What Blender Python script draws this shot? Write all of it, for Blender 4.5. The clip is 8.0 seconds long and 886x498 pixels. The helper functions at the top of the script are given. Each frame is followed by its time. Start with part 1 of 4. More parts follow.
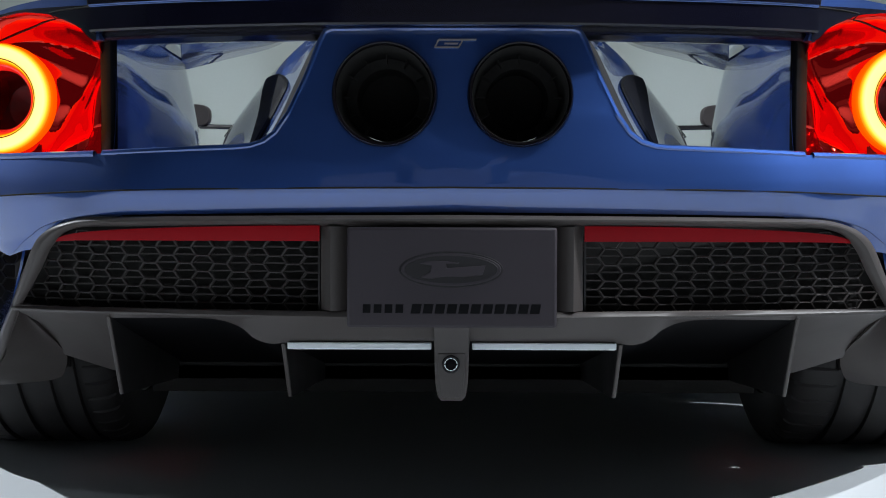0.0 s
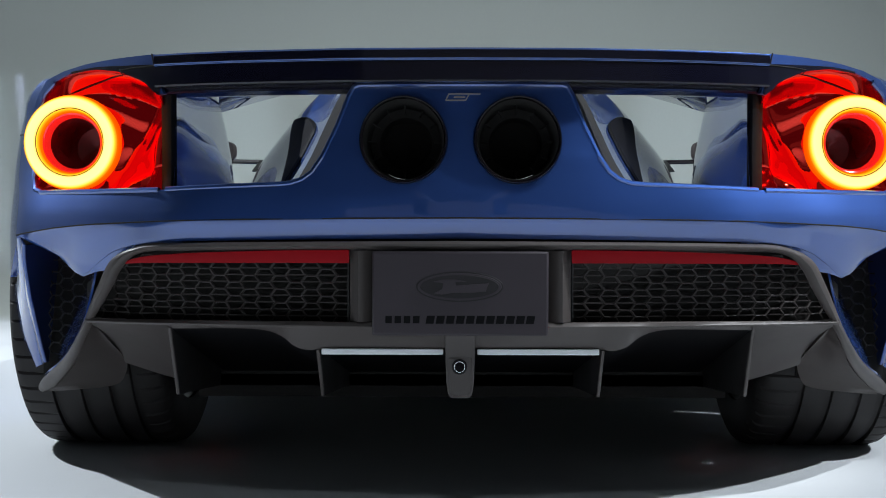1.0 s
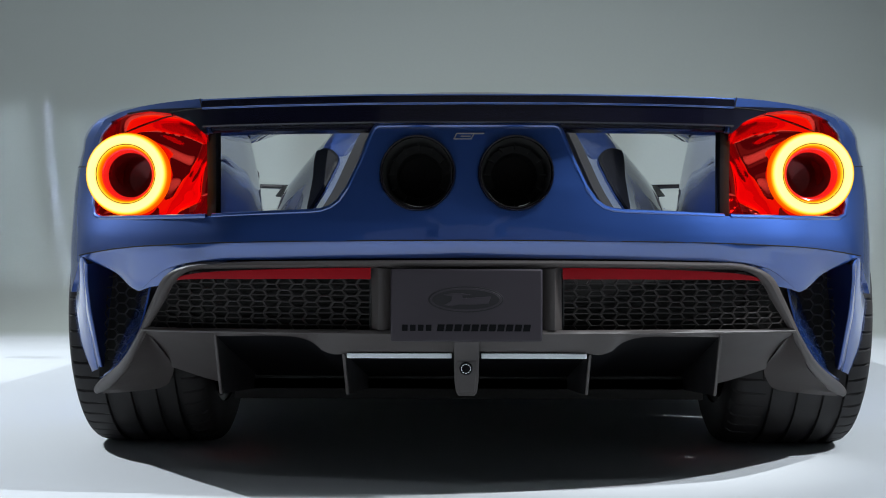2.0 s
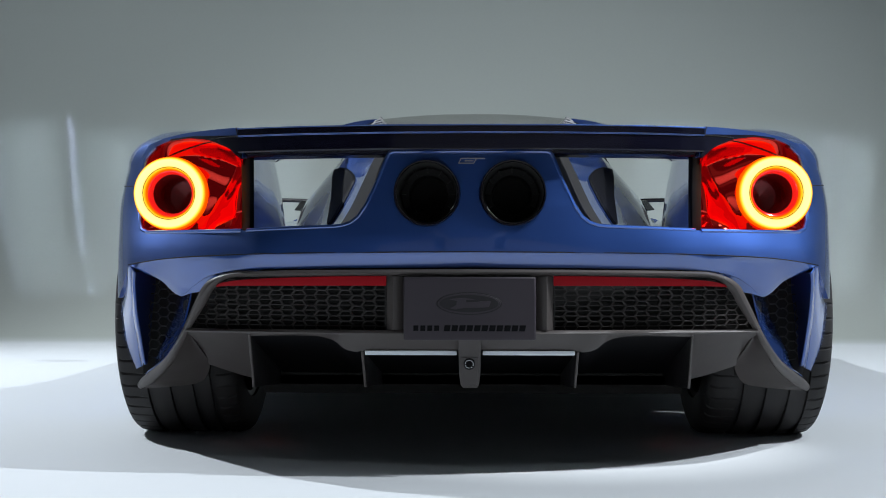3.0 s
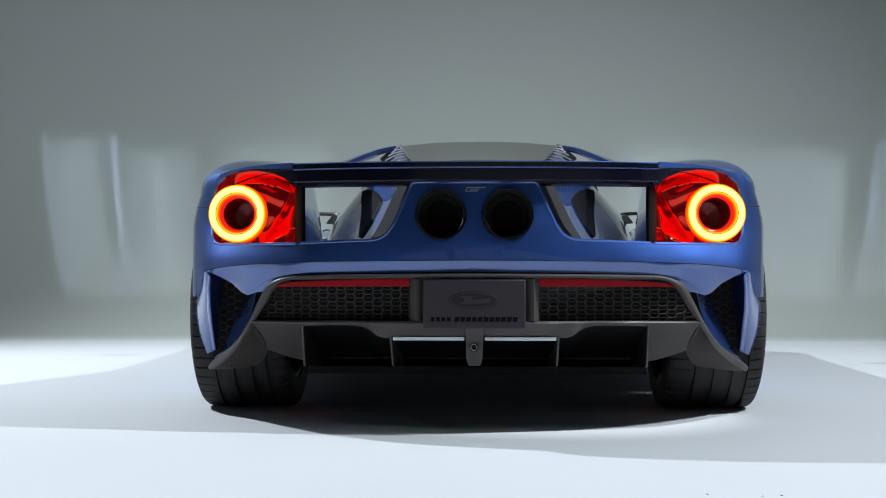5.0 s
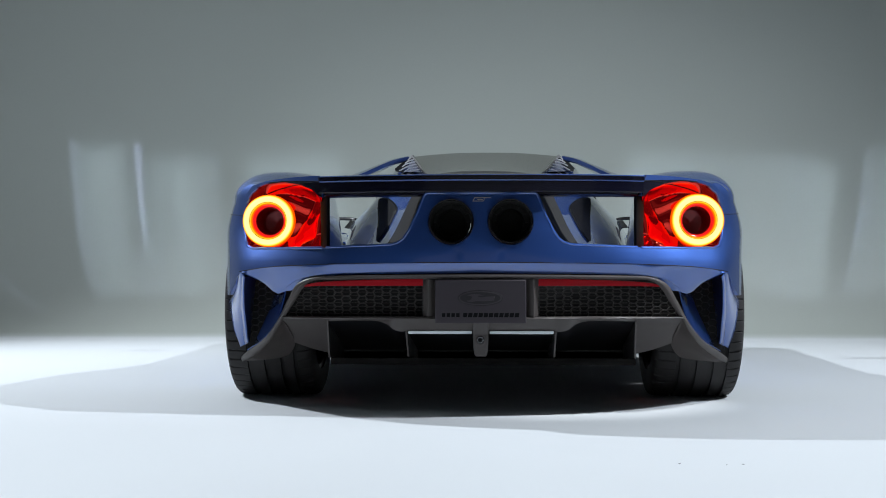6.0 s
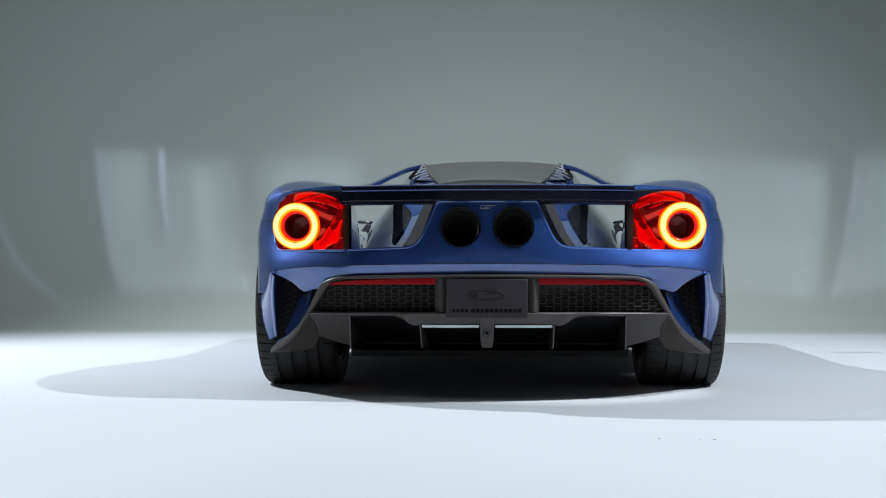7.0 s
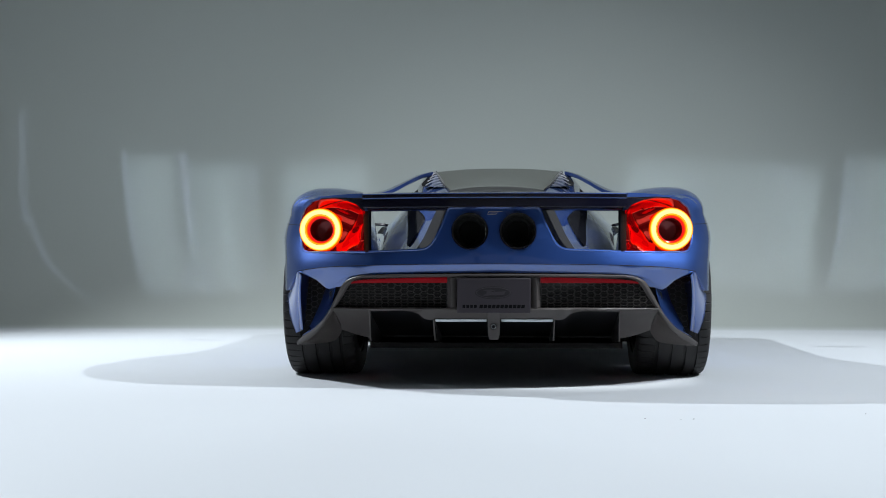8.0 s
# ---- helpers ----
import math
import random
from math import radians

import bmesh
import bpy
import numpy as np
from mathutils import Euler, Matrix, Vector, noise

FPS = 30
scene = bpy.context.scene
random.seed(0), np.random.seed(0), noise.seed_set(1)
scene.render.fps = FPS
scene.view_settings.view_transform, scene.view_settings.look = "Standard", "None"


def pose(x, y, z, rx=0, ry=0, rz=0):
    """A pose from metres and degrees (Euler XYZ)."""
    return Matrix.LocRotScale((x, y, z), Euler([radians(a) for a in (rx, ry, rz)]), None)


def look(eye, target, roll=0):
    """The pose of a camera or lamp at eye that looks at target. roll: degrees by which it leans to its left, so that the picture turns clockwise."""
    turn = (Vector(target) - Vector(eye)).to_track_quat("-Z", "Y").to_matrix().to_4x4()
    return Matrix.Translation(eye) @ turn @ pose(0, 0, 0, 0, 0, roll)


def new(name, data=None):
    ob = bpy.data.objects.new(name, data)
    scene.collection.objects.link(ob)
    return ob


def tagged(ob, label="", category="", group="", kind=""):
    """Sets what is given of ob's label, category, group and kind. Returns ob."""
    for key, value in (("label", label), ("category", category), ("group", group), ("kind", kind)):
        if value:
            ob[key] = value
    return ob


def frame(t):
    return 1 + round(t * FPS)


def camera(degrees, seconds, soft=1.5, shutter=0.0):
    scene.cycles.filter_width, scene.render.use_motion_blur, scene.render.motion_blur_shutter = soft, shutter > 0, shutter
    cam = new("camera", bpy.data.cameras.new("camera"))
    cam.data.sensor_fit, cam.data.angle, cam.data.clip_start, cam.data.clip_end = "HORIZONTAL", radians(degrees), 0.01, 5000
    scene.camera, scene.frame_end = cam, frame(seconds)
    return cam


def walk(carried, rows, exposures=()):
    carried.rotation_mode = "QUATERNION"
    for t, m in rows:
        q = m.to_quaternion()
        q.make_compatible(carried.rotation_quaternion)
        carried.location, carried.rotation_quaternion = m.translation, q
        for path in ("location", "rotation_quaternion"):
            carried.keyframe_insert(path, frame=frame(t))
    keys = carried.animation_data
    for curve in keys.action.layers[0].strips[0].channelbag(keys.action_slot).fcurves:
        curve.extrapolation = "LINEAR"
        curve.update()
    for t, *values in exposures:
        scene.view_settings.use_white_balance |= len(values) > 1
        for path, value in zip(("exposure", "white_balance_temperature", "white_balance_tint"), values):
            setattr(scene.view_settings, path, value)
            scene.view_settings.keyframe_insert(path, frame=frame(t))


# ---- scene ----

from mathutils.geometry import tessellate_polygon

cam = camera(38.0, 8.0, soft=1.0)
# seconds, x, y, z, yaw, pitch, roll of the sliding camera
ROWS = [
    (0.0, 0.0072, -1.8677, 0.4978, 0.623, -1.955, -0.145),
    (0.5, 0.0073, -2.0448, 0.4954, 0.786, -1.283, -0.114),
    (1.0, 0.0081, -2.2255, 0.4937, 0.979, -0.622, -0.089),
    (1.5, 0.0103, -2.4048, 0.4940, 1.185, -0.133, -0.072),
    (2.0, 0.0138, -2.5873, 0.4949, 1.353, 0.238, -0.060),
    (3.5, 0.0275, -3.1642, 0.4976, 1.720, 0.729, -0.020),
    (4.0, 0.0322, -3.3727, 0.4979, 1.786, 0.800, -0.014),
    (4.5, 0.0372, -3.5940, 0.4984, 1.882, 0.832, -0.010),
    (6.0, 0.0533, -4.3064, 0.5030, 2.383, 0.870, 0.006),
    (6.5, 0.0590, -4.5552, 0.5055, 2.557, 0.860, 0.008),
    (7.0, 0.0648, -4.8129, 0.5088, 2.723, 0.825, 0.004),
    (7.5, 0.0709, -5.0754, 0.5124, 2.895, 0.790, 0.005),
    (8.0, 0.0769, -5.3409, 0.5162, 3.081, 0.745, 0.006),
]
walk(cam, [(t, pose(x, y, z, 90 + pitch, roll, yaw)) for t, x, y, z, yaw, pitch, roll in ROWS])

# ---- light: a closed photo studio with two high side lamps, plus added fill and streak lamps ----
world = bpy.data.worlds.new("studio_dark")
scene.world = world
world.use_nodes = True
world.node_tree.nodes["Background"].inputs[0].default_value = (0.5, 0.55, 0.6, 1)
world.node_tree.nodes["Background"].inputs[1].default_value = 0.0


def spot(name, eye, target, watts, degrees, blend, radius, colour):
    data = bpy.data.lights.new(name, "SPOT")
    data.energy, data.spot_size, data.spot_blend, data.shadow_soft_size, data.color = watts, radians(degrees), blend, radius, colour
    ob = new(name, data)
    ob.matrix_world = look(eye, target)
    return ob


def softbox(name, eye, target, watts, width, height, colour, spread):
    data = bpy.data.lights.new(name, "AREA")
    data.shape, data.size, data.size_y, data.energy, data.color = "RECTANGLE", width, height, watts, colour
    data.spread = radians(spread)
    ob = new(name, data)
    ob.matrix_world = look(eye, target)
    return ob


# unseen overhead fills, added to brighten the wall and the floor in front
softbox("overhead_fill", (0.0, 0.6, 8.6), (0.0, 0.6, 0.0), 24, 7.0, 6.0, (0.84, 0.915, 1.0), 80)
spot("front_floor_fill", (0.0, -5.5, 8.6), (0.0, -3.4, 0.0), 560, 50, 1.0, 0.1, (0.82, 0.905, 1.0))
# unseen fill panel behind the camera, added to lift the tail and its paint
softbox("back_fill", (1.6, -9.6, 1.75), (0.8, 0.0, 1.5), 6.0, 7.0, 3.0, (0.95, 0.97, 1.0), 180)
spot("side_lamp_west", (-4.9, 2.6, 5.0), (-0.2, 0.7, 0.0), 1650, 110, 0.8, 0.03, (0.855, 0.925, 1.0))
spot("side_lamp_east", (5.7, -0.62, 5.9), (0.4, 0.7, 0.0), 2000, 96, 0.8, 0.03, (0.855, 0.925, 1.0))

# narrow fill spot, added only to brighten the tail panel
spot("tail_fill_spot", (3.2, -1.3, 6.2), (0.50, 0.47, 0.62), 1900, 12.5, 0.9, 0.03, (0.90, 0.95, 1.0))

# added unseen strip lamps make the tall wall streaks, in place of flank reflections
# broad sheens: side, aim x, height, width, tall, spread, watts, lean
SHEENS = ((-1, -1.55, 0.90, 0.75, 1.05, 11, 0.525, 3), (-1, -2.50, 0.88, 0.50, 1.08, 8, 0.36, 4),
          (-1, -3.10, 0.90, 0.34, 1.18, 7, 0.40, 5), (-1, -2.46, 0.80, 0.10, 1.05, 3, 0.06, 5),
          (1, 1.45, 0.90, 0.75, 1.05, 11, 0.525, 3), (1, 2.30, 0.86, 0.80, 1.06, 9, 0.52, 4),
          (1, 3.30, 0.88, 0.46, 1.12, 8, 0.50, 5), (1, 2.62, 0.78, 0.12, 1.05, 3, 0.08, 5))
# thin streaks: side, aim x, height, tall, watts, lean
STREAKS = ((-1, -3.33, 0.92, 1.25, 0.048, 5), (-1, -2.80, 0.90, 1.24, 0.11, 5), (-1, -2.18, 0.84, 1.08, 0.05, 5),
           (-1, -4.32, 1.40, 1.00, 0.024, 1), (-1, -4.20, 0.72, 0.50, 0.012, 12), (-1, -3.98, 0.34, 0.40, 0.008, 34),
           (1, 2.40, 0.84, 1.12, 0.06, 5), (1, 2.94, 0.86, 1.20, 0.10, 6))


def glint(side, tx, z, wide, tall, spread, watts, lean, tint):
    """An added strip lamp beyond the car's nose that puts one streak on the back wall."""
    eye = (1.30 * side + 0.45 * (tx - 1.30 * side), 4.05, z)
    streak = softbox("wall_streak_helper", eye, (tx, 6.0, z), watts, wide, tall, tint, spread)
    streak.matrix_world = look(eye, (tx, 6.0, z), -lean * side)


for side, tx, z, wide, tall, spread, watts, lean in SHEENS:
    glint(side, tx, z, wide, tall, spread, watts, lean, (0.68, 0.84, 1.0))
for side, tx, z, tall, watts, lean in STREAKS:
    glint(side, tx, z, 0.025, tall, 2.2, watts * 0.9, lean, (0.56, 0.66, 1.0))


# ---- materials ----
def material(name, base, rough=0.5, metal=0.0, coat=0.0, coat_rough=0.03, emit=None, strength=0.0, spec=0.5):
    m = bpy.data.materials.new(name)
    m.use_nodes = True
    b = m.node_tree.nodes["Principled BSDF"]
    b.inputs["Base Color"].default_value = (*base, 1)
    b.inputs["Roughness"].default_value = rough
    b.inputs["Metallic"].default_value = metal
    b.inputs["Coat Weight"].default_value = coat
    b.inputs["Coat Roughness"].default_value = coat_rough
    b.inputs["Specular IOR Level"].default_value = spec
    if emit:
        b.inputs["Emission Color"].default_value = (*emit, 1)
        b.inputs["Emission Strength"].default_value = strength
    return m


def grain(m, scale, amount, bump=0.0, big=1.5, rough_amount=0.0, distance=0.002):
    """Vary a material's colour, gloss and relief at two scales."""
    t = m.node_tree
    b = t.nodes["Principled BSDF"]
    co = t.nodes.new("ShaderNodeTexCoord")
    fine, wide = t.nodes.new("ShaderNodeTexNoise"), t.nodes.new("ShaderNodeTexNoise")
    fine.inputs["Scale"].default_value, wide.inputs["Scale"].default_value = scale, big
    fine.inputs["Detail"].default_value, wide.inputs["Detail"].default_value = 3, 4
    for n in (fine, wide):
        t.links.new(co.outputs["Object"], n.inputs["Vector"])
    add = t.nodes.new("ShaderNodeMath")
    add.operation = "ADD"
    t.links.new(fine.outputs["Fac"], add.inputs[0])
    t.links.new(wide.outputs["Fac"], add.inputs[1])
    ramp = t.nodes.new("ShaderNodeMapRange")
    ramp.inputs["From Min"].default_value, ramp.inputs["From Max"].default_value = 0.6, 1.4
    ramp.inputs["To Min"].default_value, ramp.inputs["To Max"].default_value = 1 - amount, 1 + amount
    t.links.new(add.outputs[0], ramp.inputs["Value"])
    mul = t.nodes.new("ShaderNodeVectorMath")
    mul.operation = "SCALE"
    mul.inputs[0].default_value = b.inputs["Base Color"].default_value[:3]
    t.links.new(ramp.outputs[0], mul.inputs["Scale"])
    t.links.new(mul.outputs[0], b.inputs["Base Color"])
    if rough_amount:
        r = t.nodes.new("ShaderNodeMapRange")
        base = b.inputs["Roughness"].default_value
        r.inputs["From Min"].default_value, r.inputs["From Max"].default_value = 0.3, 0.7
        r.inputs["To Min"].default_value, r.inputs["To Max"].default_value = base - rough_amount, base + rough_amount
        t.links.new(wide.outputs["Fac"], r.inputs["Value"])
        t.links.new(r.outputs[0], b.inputs["Roughness"])
    if bump:
        k = t.nodes.new("ShaderNodeBump")
        k.inputs["Strength"].default_value, k.inputs["Distance"].default_value = bump, distance
        t.links.new(fine.outputs["Fac"], k.inputs["Height"])
        t.links.new(k.outputs["Normal"], b.inputs["Normal"])
    return m


CYC = grain(material("painted_studio_floor", (0.74, 0.77, 0.79), 0.62, spec=0.3), 220, 0.02, 0.05, 0.7, 0.06)
# the wall's weaker light is put into its grey base colour
WALL = grain(material("studio_wall_with_shade", (0.470, 0.503, 0.468), 0.8, spec=0.2), 60, 0.02, 0.03, 0.35, 0.05)
PAINT = grain(material("blue_metallic_paint", (0.036, 0.096, 0.34), 0.48, 0.86, 1.0, 0.02), 2600, 0.10, 0.03, 2.0, 0.0, 0.0005)
PAINT.node_tree.nodes["Principled BSDF"].inputs["Coat IOR"].default_value = 1.85
GREY = grain(material("satin_grey_composite", (0.068, 0.058, 0.055), 0.46, 0.0, 0.0, spec=0.4), 900, 0.10, 0.08, 5.0, 0.06, 0.0006)
BLACK = grain(material("satin_black_plastic", (0.022, 0.021, 0.021), 0.45, spec=0.4), 700, 0.15, 0.08, 4.0, 0.08, 0.0006)
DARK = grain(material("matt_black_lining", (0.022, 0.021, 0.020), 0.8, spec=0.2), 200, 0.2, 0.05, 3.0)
MESH = grain(material("grille_mesh_plastic", (0.046, 0.040, 0.038), 0.5, spec=0.25), 700, 0.15, 0.05, 4.0, 0.08, 0.0006)
GLOSS = grain(material("gloss_black_trim", (0.006, 0.005, 0.007), 0.20, 0.0, 0.0, spec=0.25), 500, 0.1, 0.0, 3.0, 0.03)
# shaded copy of the blue paint: shade round the wing put into the colour
NAVY_SHADE = grain(material("shaded_navy_gloss_paint", (0.003, 0.003, 0.011), 0.25, 0.0, 0.3, 0.02), 2600, 0.10, 0.0, 2.0, 0.03)
PLATE = grain(material("dark_plum_plate", (0.036, 0.029, 0.036), 0.5, 0.0, spec=0.35), 1200, 0.08, 0.06, 6.0, 0.05, 0.0004)
EMBOSS = grain(material("embossed_dark_relief", (0.018, 0.016, 0.018), 0.5, spec=0.3), 800, 0.1, 0.0, 6.0)
INK = grain(material("black_enamel_and_shade", (0.004, 0.004, 0.005), 0.6, spec=0.1), 800, 0.1, 0.0, 6.0)
RUBBER = grain(material("tyre_rubber", (0.027, 0.025, 0.025), 0.68, spec=0.35), 500, 0.2, 0.12, 9.0, 0.08, 0.0008)
GLASS = grain(material("tinted_rear_glass", (0.045, 0.040, 0.030), 0.09, 0.0, 0.0, spec=0.36), 40, 0.05, 0.0, 2.0)
CHROME = grain(material("bright_trim_metal", (0.75, 0.76, 0.78), 0.16, 1.0), 300, 0.03, 0.0, 6.0, 0.03)
BADGE = grain(material("brushed_badge_metal", (0.42, 0.41, 0.41), 0.38, 1.0), 300, 0.1, 0.0, 6.0, 0.05)
STEEL = grain(material("dark_exhaust_steel", (0.05, 0.05, 0.05), 0.35, 0.8), 200, 0.2, 0.05, 9.0, 0.08)
# the slats' reflected brightness is put into a light grey colour
SLAT = grain(material("pale_louvre_sheen", (0.40, 0.40, 0.41), 0.45), 300, 0.05, 0.0, 6.0)
STRIP = grain(material("white_lamp_strip", (0.8, 0.86, 0.88), 0.25, 0.0, 0.5), 300, 0.03, 0.0, 9.0)
REFLECTOR = grain(material("red_reflector", (0.30, 0.003, 0.008), 0.35, 0.0, 0.0, spec=0.10), 300, 0.08, 0.05, 8.0, 0.03, 0.0004)
# the ring's red reflection is put into base colour and a faint emission
LAMP_RED = grain(material("lamp_red_reflection", (0.66, 0.040, 0.026), 0.07, 1.0, emit=(1.0, 0.01, 0.02), strength=0.065), 9, 0.15, 0.02, 5.0, 0.0, 0.010)
LAMP_RED.node_tree.nodes["Principled BSDF"].inputs["Specular Tint"].default_value = (1.0, 0.08, 0.06, 1)
REDGLOW = grain(material("lit_red_light_guide", (0.6, 0.01, 0.01), 0.2, 0.0, 0.5, emit=(1.0, 0.02, 0.015), strength=0.75), 40, 0.1, 0.0, 6.0)
INNER = grain(material("dark_red_lamp_bore", (0.34, 0.008, 0.010), 0.22, 0.3, 0.3), 60, 0.2, 0.0, 5.0)


# ---- mesh tools ----
def finish(name, bm, mat, parent=None, label="", solid=0.0, bevel=0.0, sharp=35, out=None):
    """Link a bmesh as one mesh object. out: the side that the open sheet's faces look to."""
    bmesh.ops.remove_doubles(bm, verts=bm.verts, dist=0.00005)
    if out is not None:
        bm.normal_update()
        total = Vector((0, 0, 0))
        for f in bm.faces:
            total += f.normal * f.calc_area()
        if total.dot(Vector(out)) < 0:
            bmesh.ops.reverse_faces(bm, faces=bm.faces)
    me = bpy.data.meshes.new(name)
    bm.to_mesh(me)
    bm.free()
    me.materials.append(mat)
    me.polygons.foreach_set("use_smooth", [True] * len(me.polygons))
    me.set_sharp_from_angle(angle=radians(sharp))
    ob = new(name, me)
    if parent:
        ob.parent = parent
    if solid:
        k = ob.modifiers.new("thickness", "SOLIDIFY")
        k.thickness, k.offset, k.use_even_offset = solid, -1, False
        if not bevel:
            ob.modifiers.new("hard_edges", "EDGE_SPLIT").split_angle = radians(max(sharp, 40))
    if bevel:
        k = ob.modifiers.new("edge", "BEVEL")
        k.width, k.segments, k.limit_method, k.angle_limit = bevel, 2, "ANGLE", radians(50)
    if label:
        tagged(ob, label)
    return ob


def part(name, bm, mat, parent, label="", **more):
    return finish(name, bm, mat, parent, label, **more)


def flip(bm):
    """A mirror copy of bm on the other side of the car."""
    c = bm.copy()
    for v in c.verts:
        v.co.x = -v.co.x
    bmesh.ops.reverse_faces(c, faces=c.faces)
    return c


def pair(name, bm, mat, parent, label="", **more):
    """The same part on both sides of the car, each a mesh of its own."""
    other = flip(bm)
    more_b = dict(more)
    if more.get("out") is not None:
        o = more["out"]
        more_b["out"] = (-o[0], o[1], o[2])
    return part(name, bm, mat, parent, label, **more), part(name, other, mat, parent, label, **more_b)


def whole(bm):
    """Join bm with its mirror image across the car's middle."""
    c = flip(bm)
    me = bpy.data.meshes.new("half")
    c.to_mesh(me)
    c.free()
    bm.from_mesh(me)
    bpy.data.meshes.remove(me)
    bmesh.ops.remove_doubles(bm, verts=bm.verts, dist=0.0003)
    return bm


def curve_at(knots, x):
    """A smooth monotone reading of a table of (x, value)."""
    if x <= knots[0][0]:
        return knots[0][1]
    for (a, p), (b, q) in zip(knots, knots[1:]):
        if x <= b:
            return p + (q - p) * (x - a) / (b - a)
    return knots[-1][1]


def spline(points, n):
    """n + 1 places along a smooth curve through the points."""
    p = [Vector(q) for q in points]
    ext = [2 * p[0] - p[1]] + p + [2 * p[-1] - p[-2]]
    res = []
    for i in range(n + 1):
        s = i / n * (len(p) - 1)
        k = min(int(s), len(p) - 2)
        f = s - k
        a, b, c, d = ext[k:k + 4]
        res.append(0.5 * (2 * b + (c - a) * f + (2 * a - 5 * b + 4 * c - d) * f * f + (3 * b - a - 3 * c + d) * f ** 3))
    return res


def grid(rows, closed=False):
    """A surface through rows of equally many points."""
    bm = bmesh.new()
    vs = [[bm.verts.new(p) for p in row] for row in rows]
    for a, b in zip(vs, vs[1:]):
        m = len(a)
        for i in range(m if closed else m - 1):
            j = (i + 1) % m
            bm.faces.new((a[i], a[j], b[j], b[i]))
    return bm


def ruled(a, b, n=24, rows=3, bulge=(0, 0, 0)):
    """A band between two curves, swelling by bulge half-way."""
    ca, cb = spline(a, n), spline(b, n)
    k = Vector(bulge)
    return grid([[p.lerp(q, j / rows) + k * math.sin(math.pi * j / rows) for p, q in zip(ca, cb)] for j in range(rows + 1)])


def sheet(loops, place, step=0.03):
    """A panel with holes, drawn flat as loops of (u, w) and laid into space by place(u, w)."""
    flat = [[Vector((u, w, 0)) for u, w in lp] for lp in loops]
    bm = bmesh.new()
    vs = [bm.verts.new(v) for lp in flat for v in lp]
    for tri in tessellate_polygon(flat):
        try:
            bm.faces.new([vs[i] for i in tri])
        except ValueError:
            pass
    for axis in (0, 1):
        lo = min(v.co[axis] for v in bm.verts)
        hi = max(v.co[axis] for v in bm.verts)
        c = math.floor(lo / step) * step + step
        while c < hi:
            co, no = Vector((0, 0, 0)), Vector((0, 0, 0))
            co[axis], no[axis] = c, 1
            bmesh.ops.bisect_plane(bm, geom=bm.verts[:] + bm.edges[:] + bm.faces[:], dist=1e-6, plane_co=co, plane_no=no)
            c += step
    for v in bm.verts:
        v.co = Vector(place(v.co.x, v.co.y))
    return bm


def box(bm, lo, hi):
    x0, y0, z0 = lo
    x1, y1, z1 = hi
    v = [bm.verts.new(p) for p in ((x0, y0, z0), (x1, y0, z0), (x1, y1, z0), (x0, y1, z0), (x0, y0, z1), (x1, y0, z1), (x1, y1, z1), (x0, y1, z1))]
    for f in ((0, 3, 2, 1), (4, 5, 6, 7), (0, 1, 5, 4), (1, 2, 6, 5), (2, 3, 7, 6), (3, 0, 4, 7)):
        bm.faces.new([v[i] for i in f])
    return bm


def prism(points, d):
    """A plate: a planar outline pushed along d."""
    bm = bmesh.new()
    d = Vector(d)
    a = [bm.verts.new(p) for p in points]
    b = [bm.verts.new(Vector(p) + d) for p in points]
    bm.faces.new(a)
    bm.faces.new(b[::-1])
    n = len(a)
    for i in range(n):
        bm.faces.new((a[i], b[i], b[(i + 1) % n], a[(i + 1) % n]))
    bmesh.ops.recalc_face_normals(bm, faces=bm.faces)
    return bm


def spun(profile, centre, n=64, axis="y"):
    """A ring or bowl: (radius, along) points turned round the axis through centre."""
    cx, cy, cz = centre
    rows = []
    for r, d in profile:
        if axis == "y":
            rows.append([(cx + r * math.cos(2 * math.pi * i / n), cy + d, cz + r * math.sin(2 * math.pi * i / n)) for i in range(n)])
        else:
            rows.append([(cx + d, cy + r * math.cos(2 * math.pi * i / n), cz + r * math.sin(2 * math.pi * i / n)) for i in range(n)])
    return grid(rows, closed=True)


# ---- the studio ----
def studio():
    half, back, front, top, r = 11.0, 6.0, -10.5, 9.0, 1.1
    floor = finish("floor", grid([[(x, y, 0.0) for x in np.linspace(-half, half, 12)] for y in np.linspace(front, back - r, 14)]), CYC, out=(0, 0, 1))
    tagged(floor, "smooth white painted studio floor, brightly lit", "floor", kind="structure")
    rows = []
    for i in range(13):
        a = math.pi / 2 * i / 12
        rows.append([(x, back - r + r * math.sin(a), r - r * math.cos(a)) for x in np.linspace(-half, half, 12)])
    rows.append([(x, back, top) for x in np.linspace(-half, half, 12)])
    tagged(finish("wall_north", grid(rows), WALL, out=(0, -1, 0)), "plain cyclorama wall, shade put in as grey, curving into the floor", "wall", kind="structure")
    for name, p in (("wall_east", ((half, front, 0), (half, back, 0), (half, back, top), (half, front, top))),
                    ("wall_west", ((-half, front, 0), (-half, front, top), (-half, back, top), (-half, back, 0))),
                    ("wall_south", ((-half, front, 0), (half, front, 0), (half, front, top), (-half, front, top))),
                    ("ceiling", ((-half, front, top), (half, front, top), (half, back, top), (-half, back, top)))):
        q = [Vector(v) for v in p]
        n = (q[1] - q[0]).cross(q[2] - q[0]).normalized()
        mid = sum(q, Vector()) / 4
        d = n * 0.2 if n.dot(mid - Vector((0, -2, 4))) > 0 else n * -0.2
        tagged(finish(name, prism(q, d), DARKWALL if name in ("ceiling", "wall_south") else WALL), "plain dark studio " + name.split("_")[0], name.split("_")[0], kind="structure")


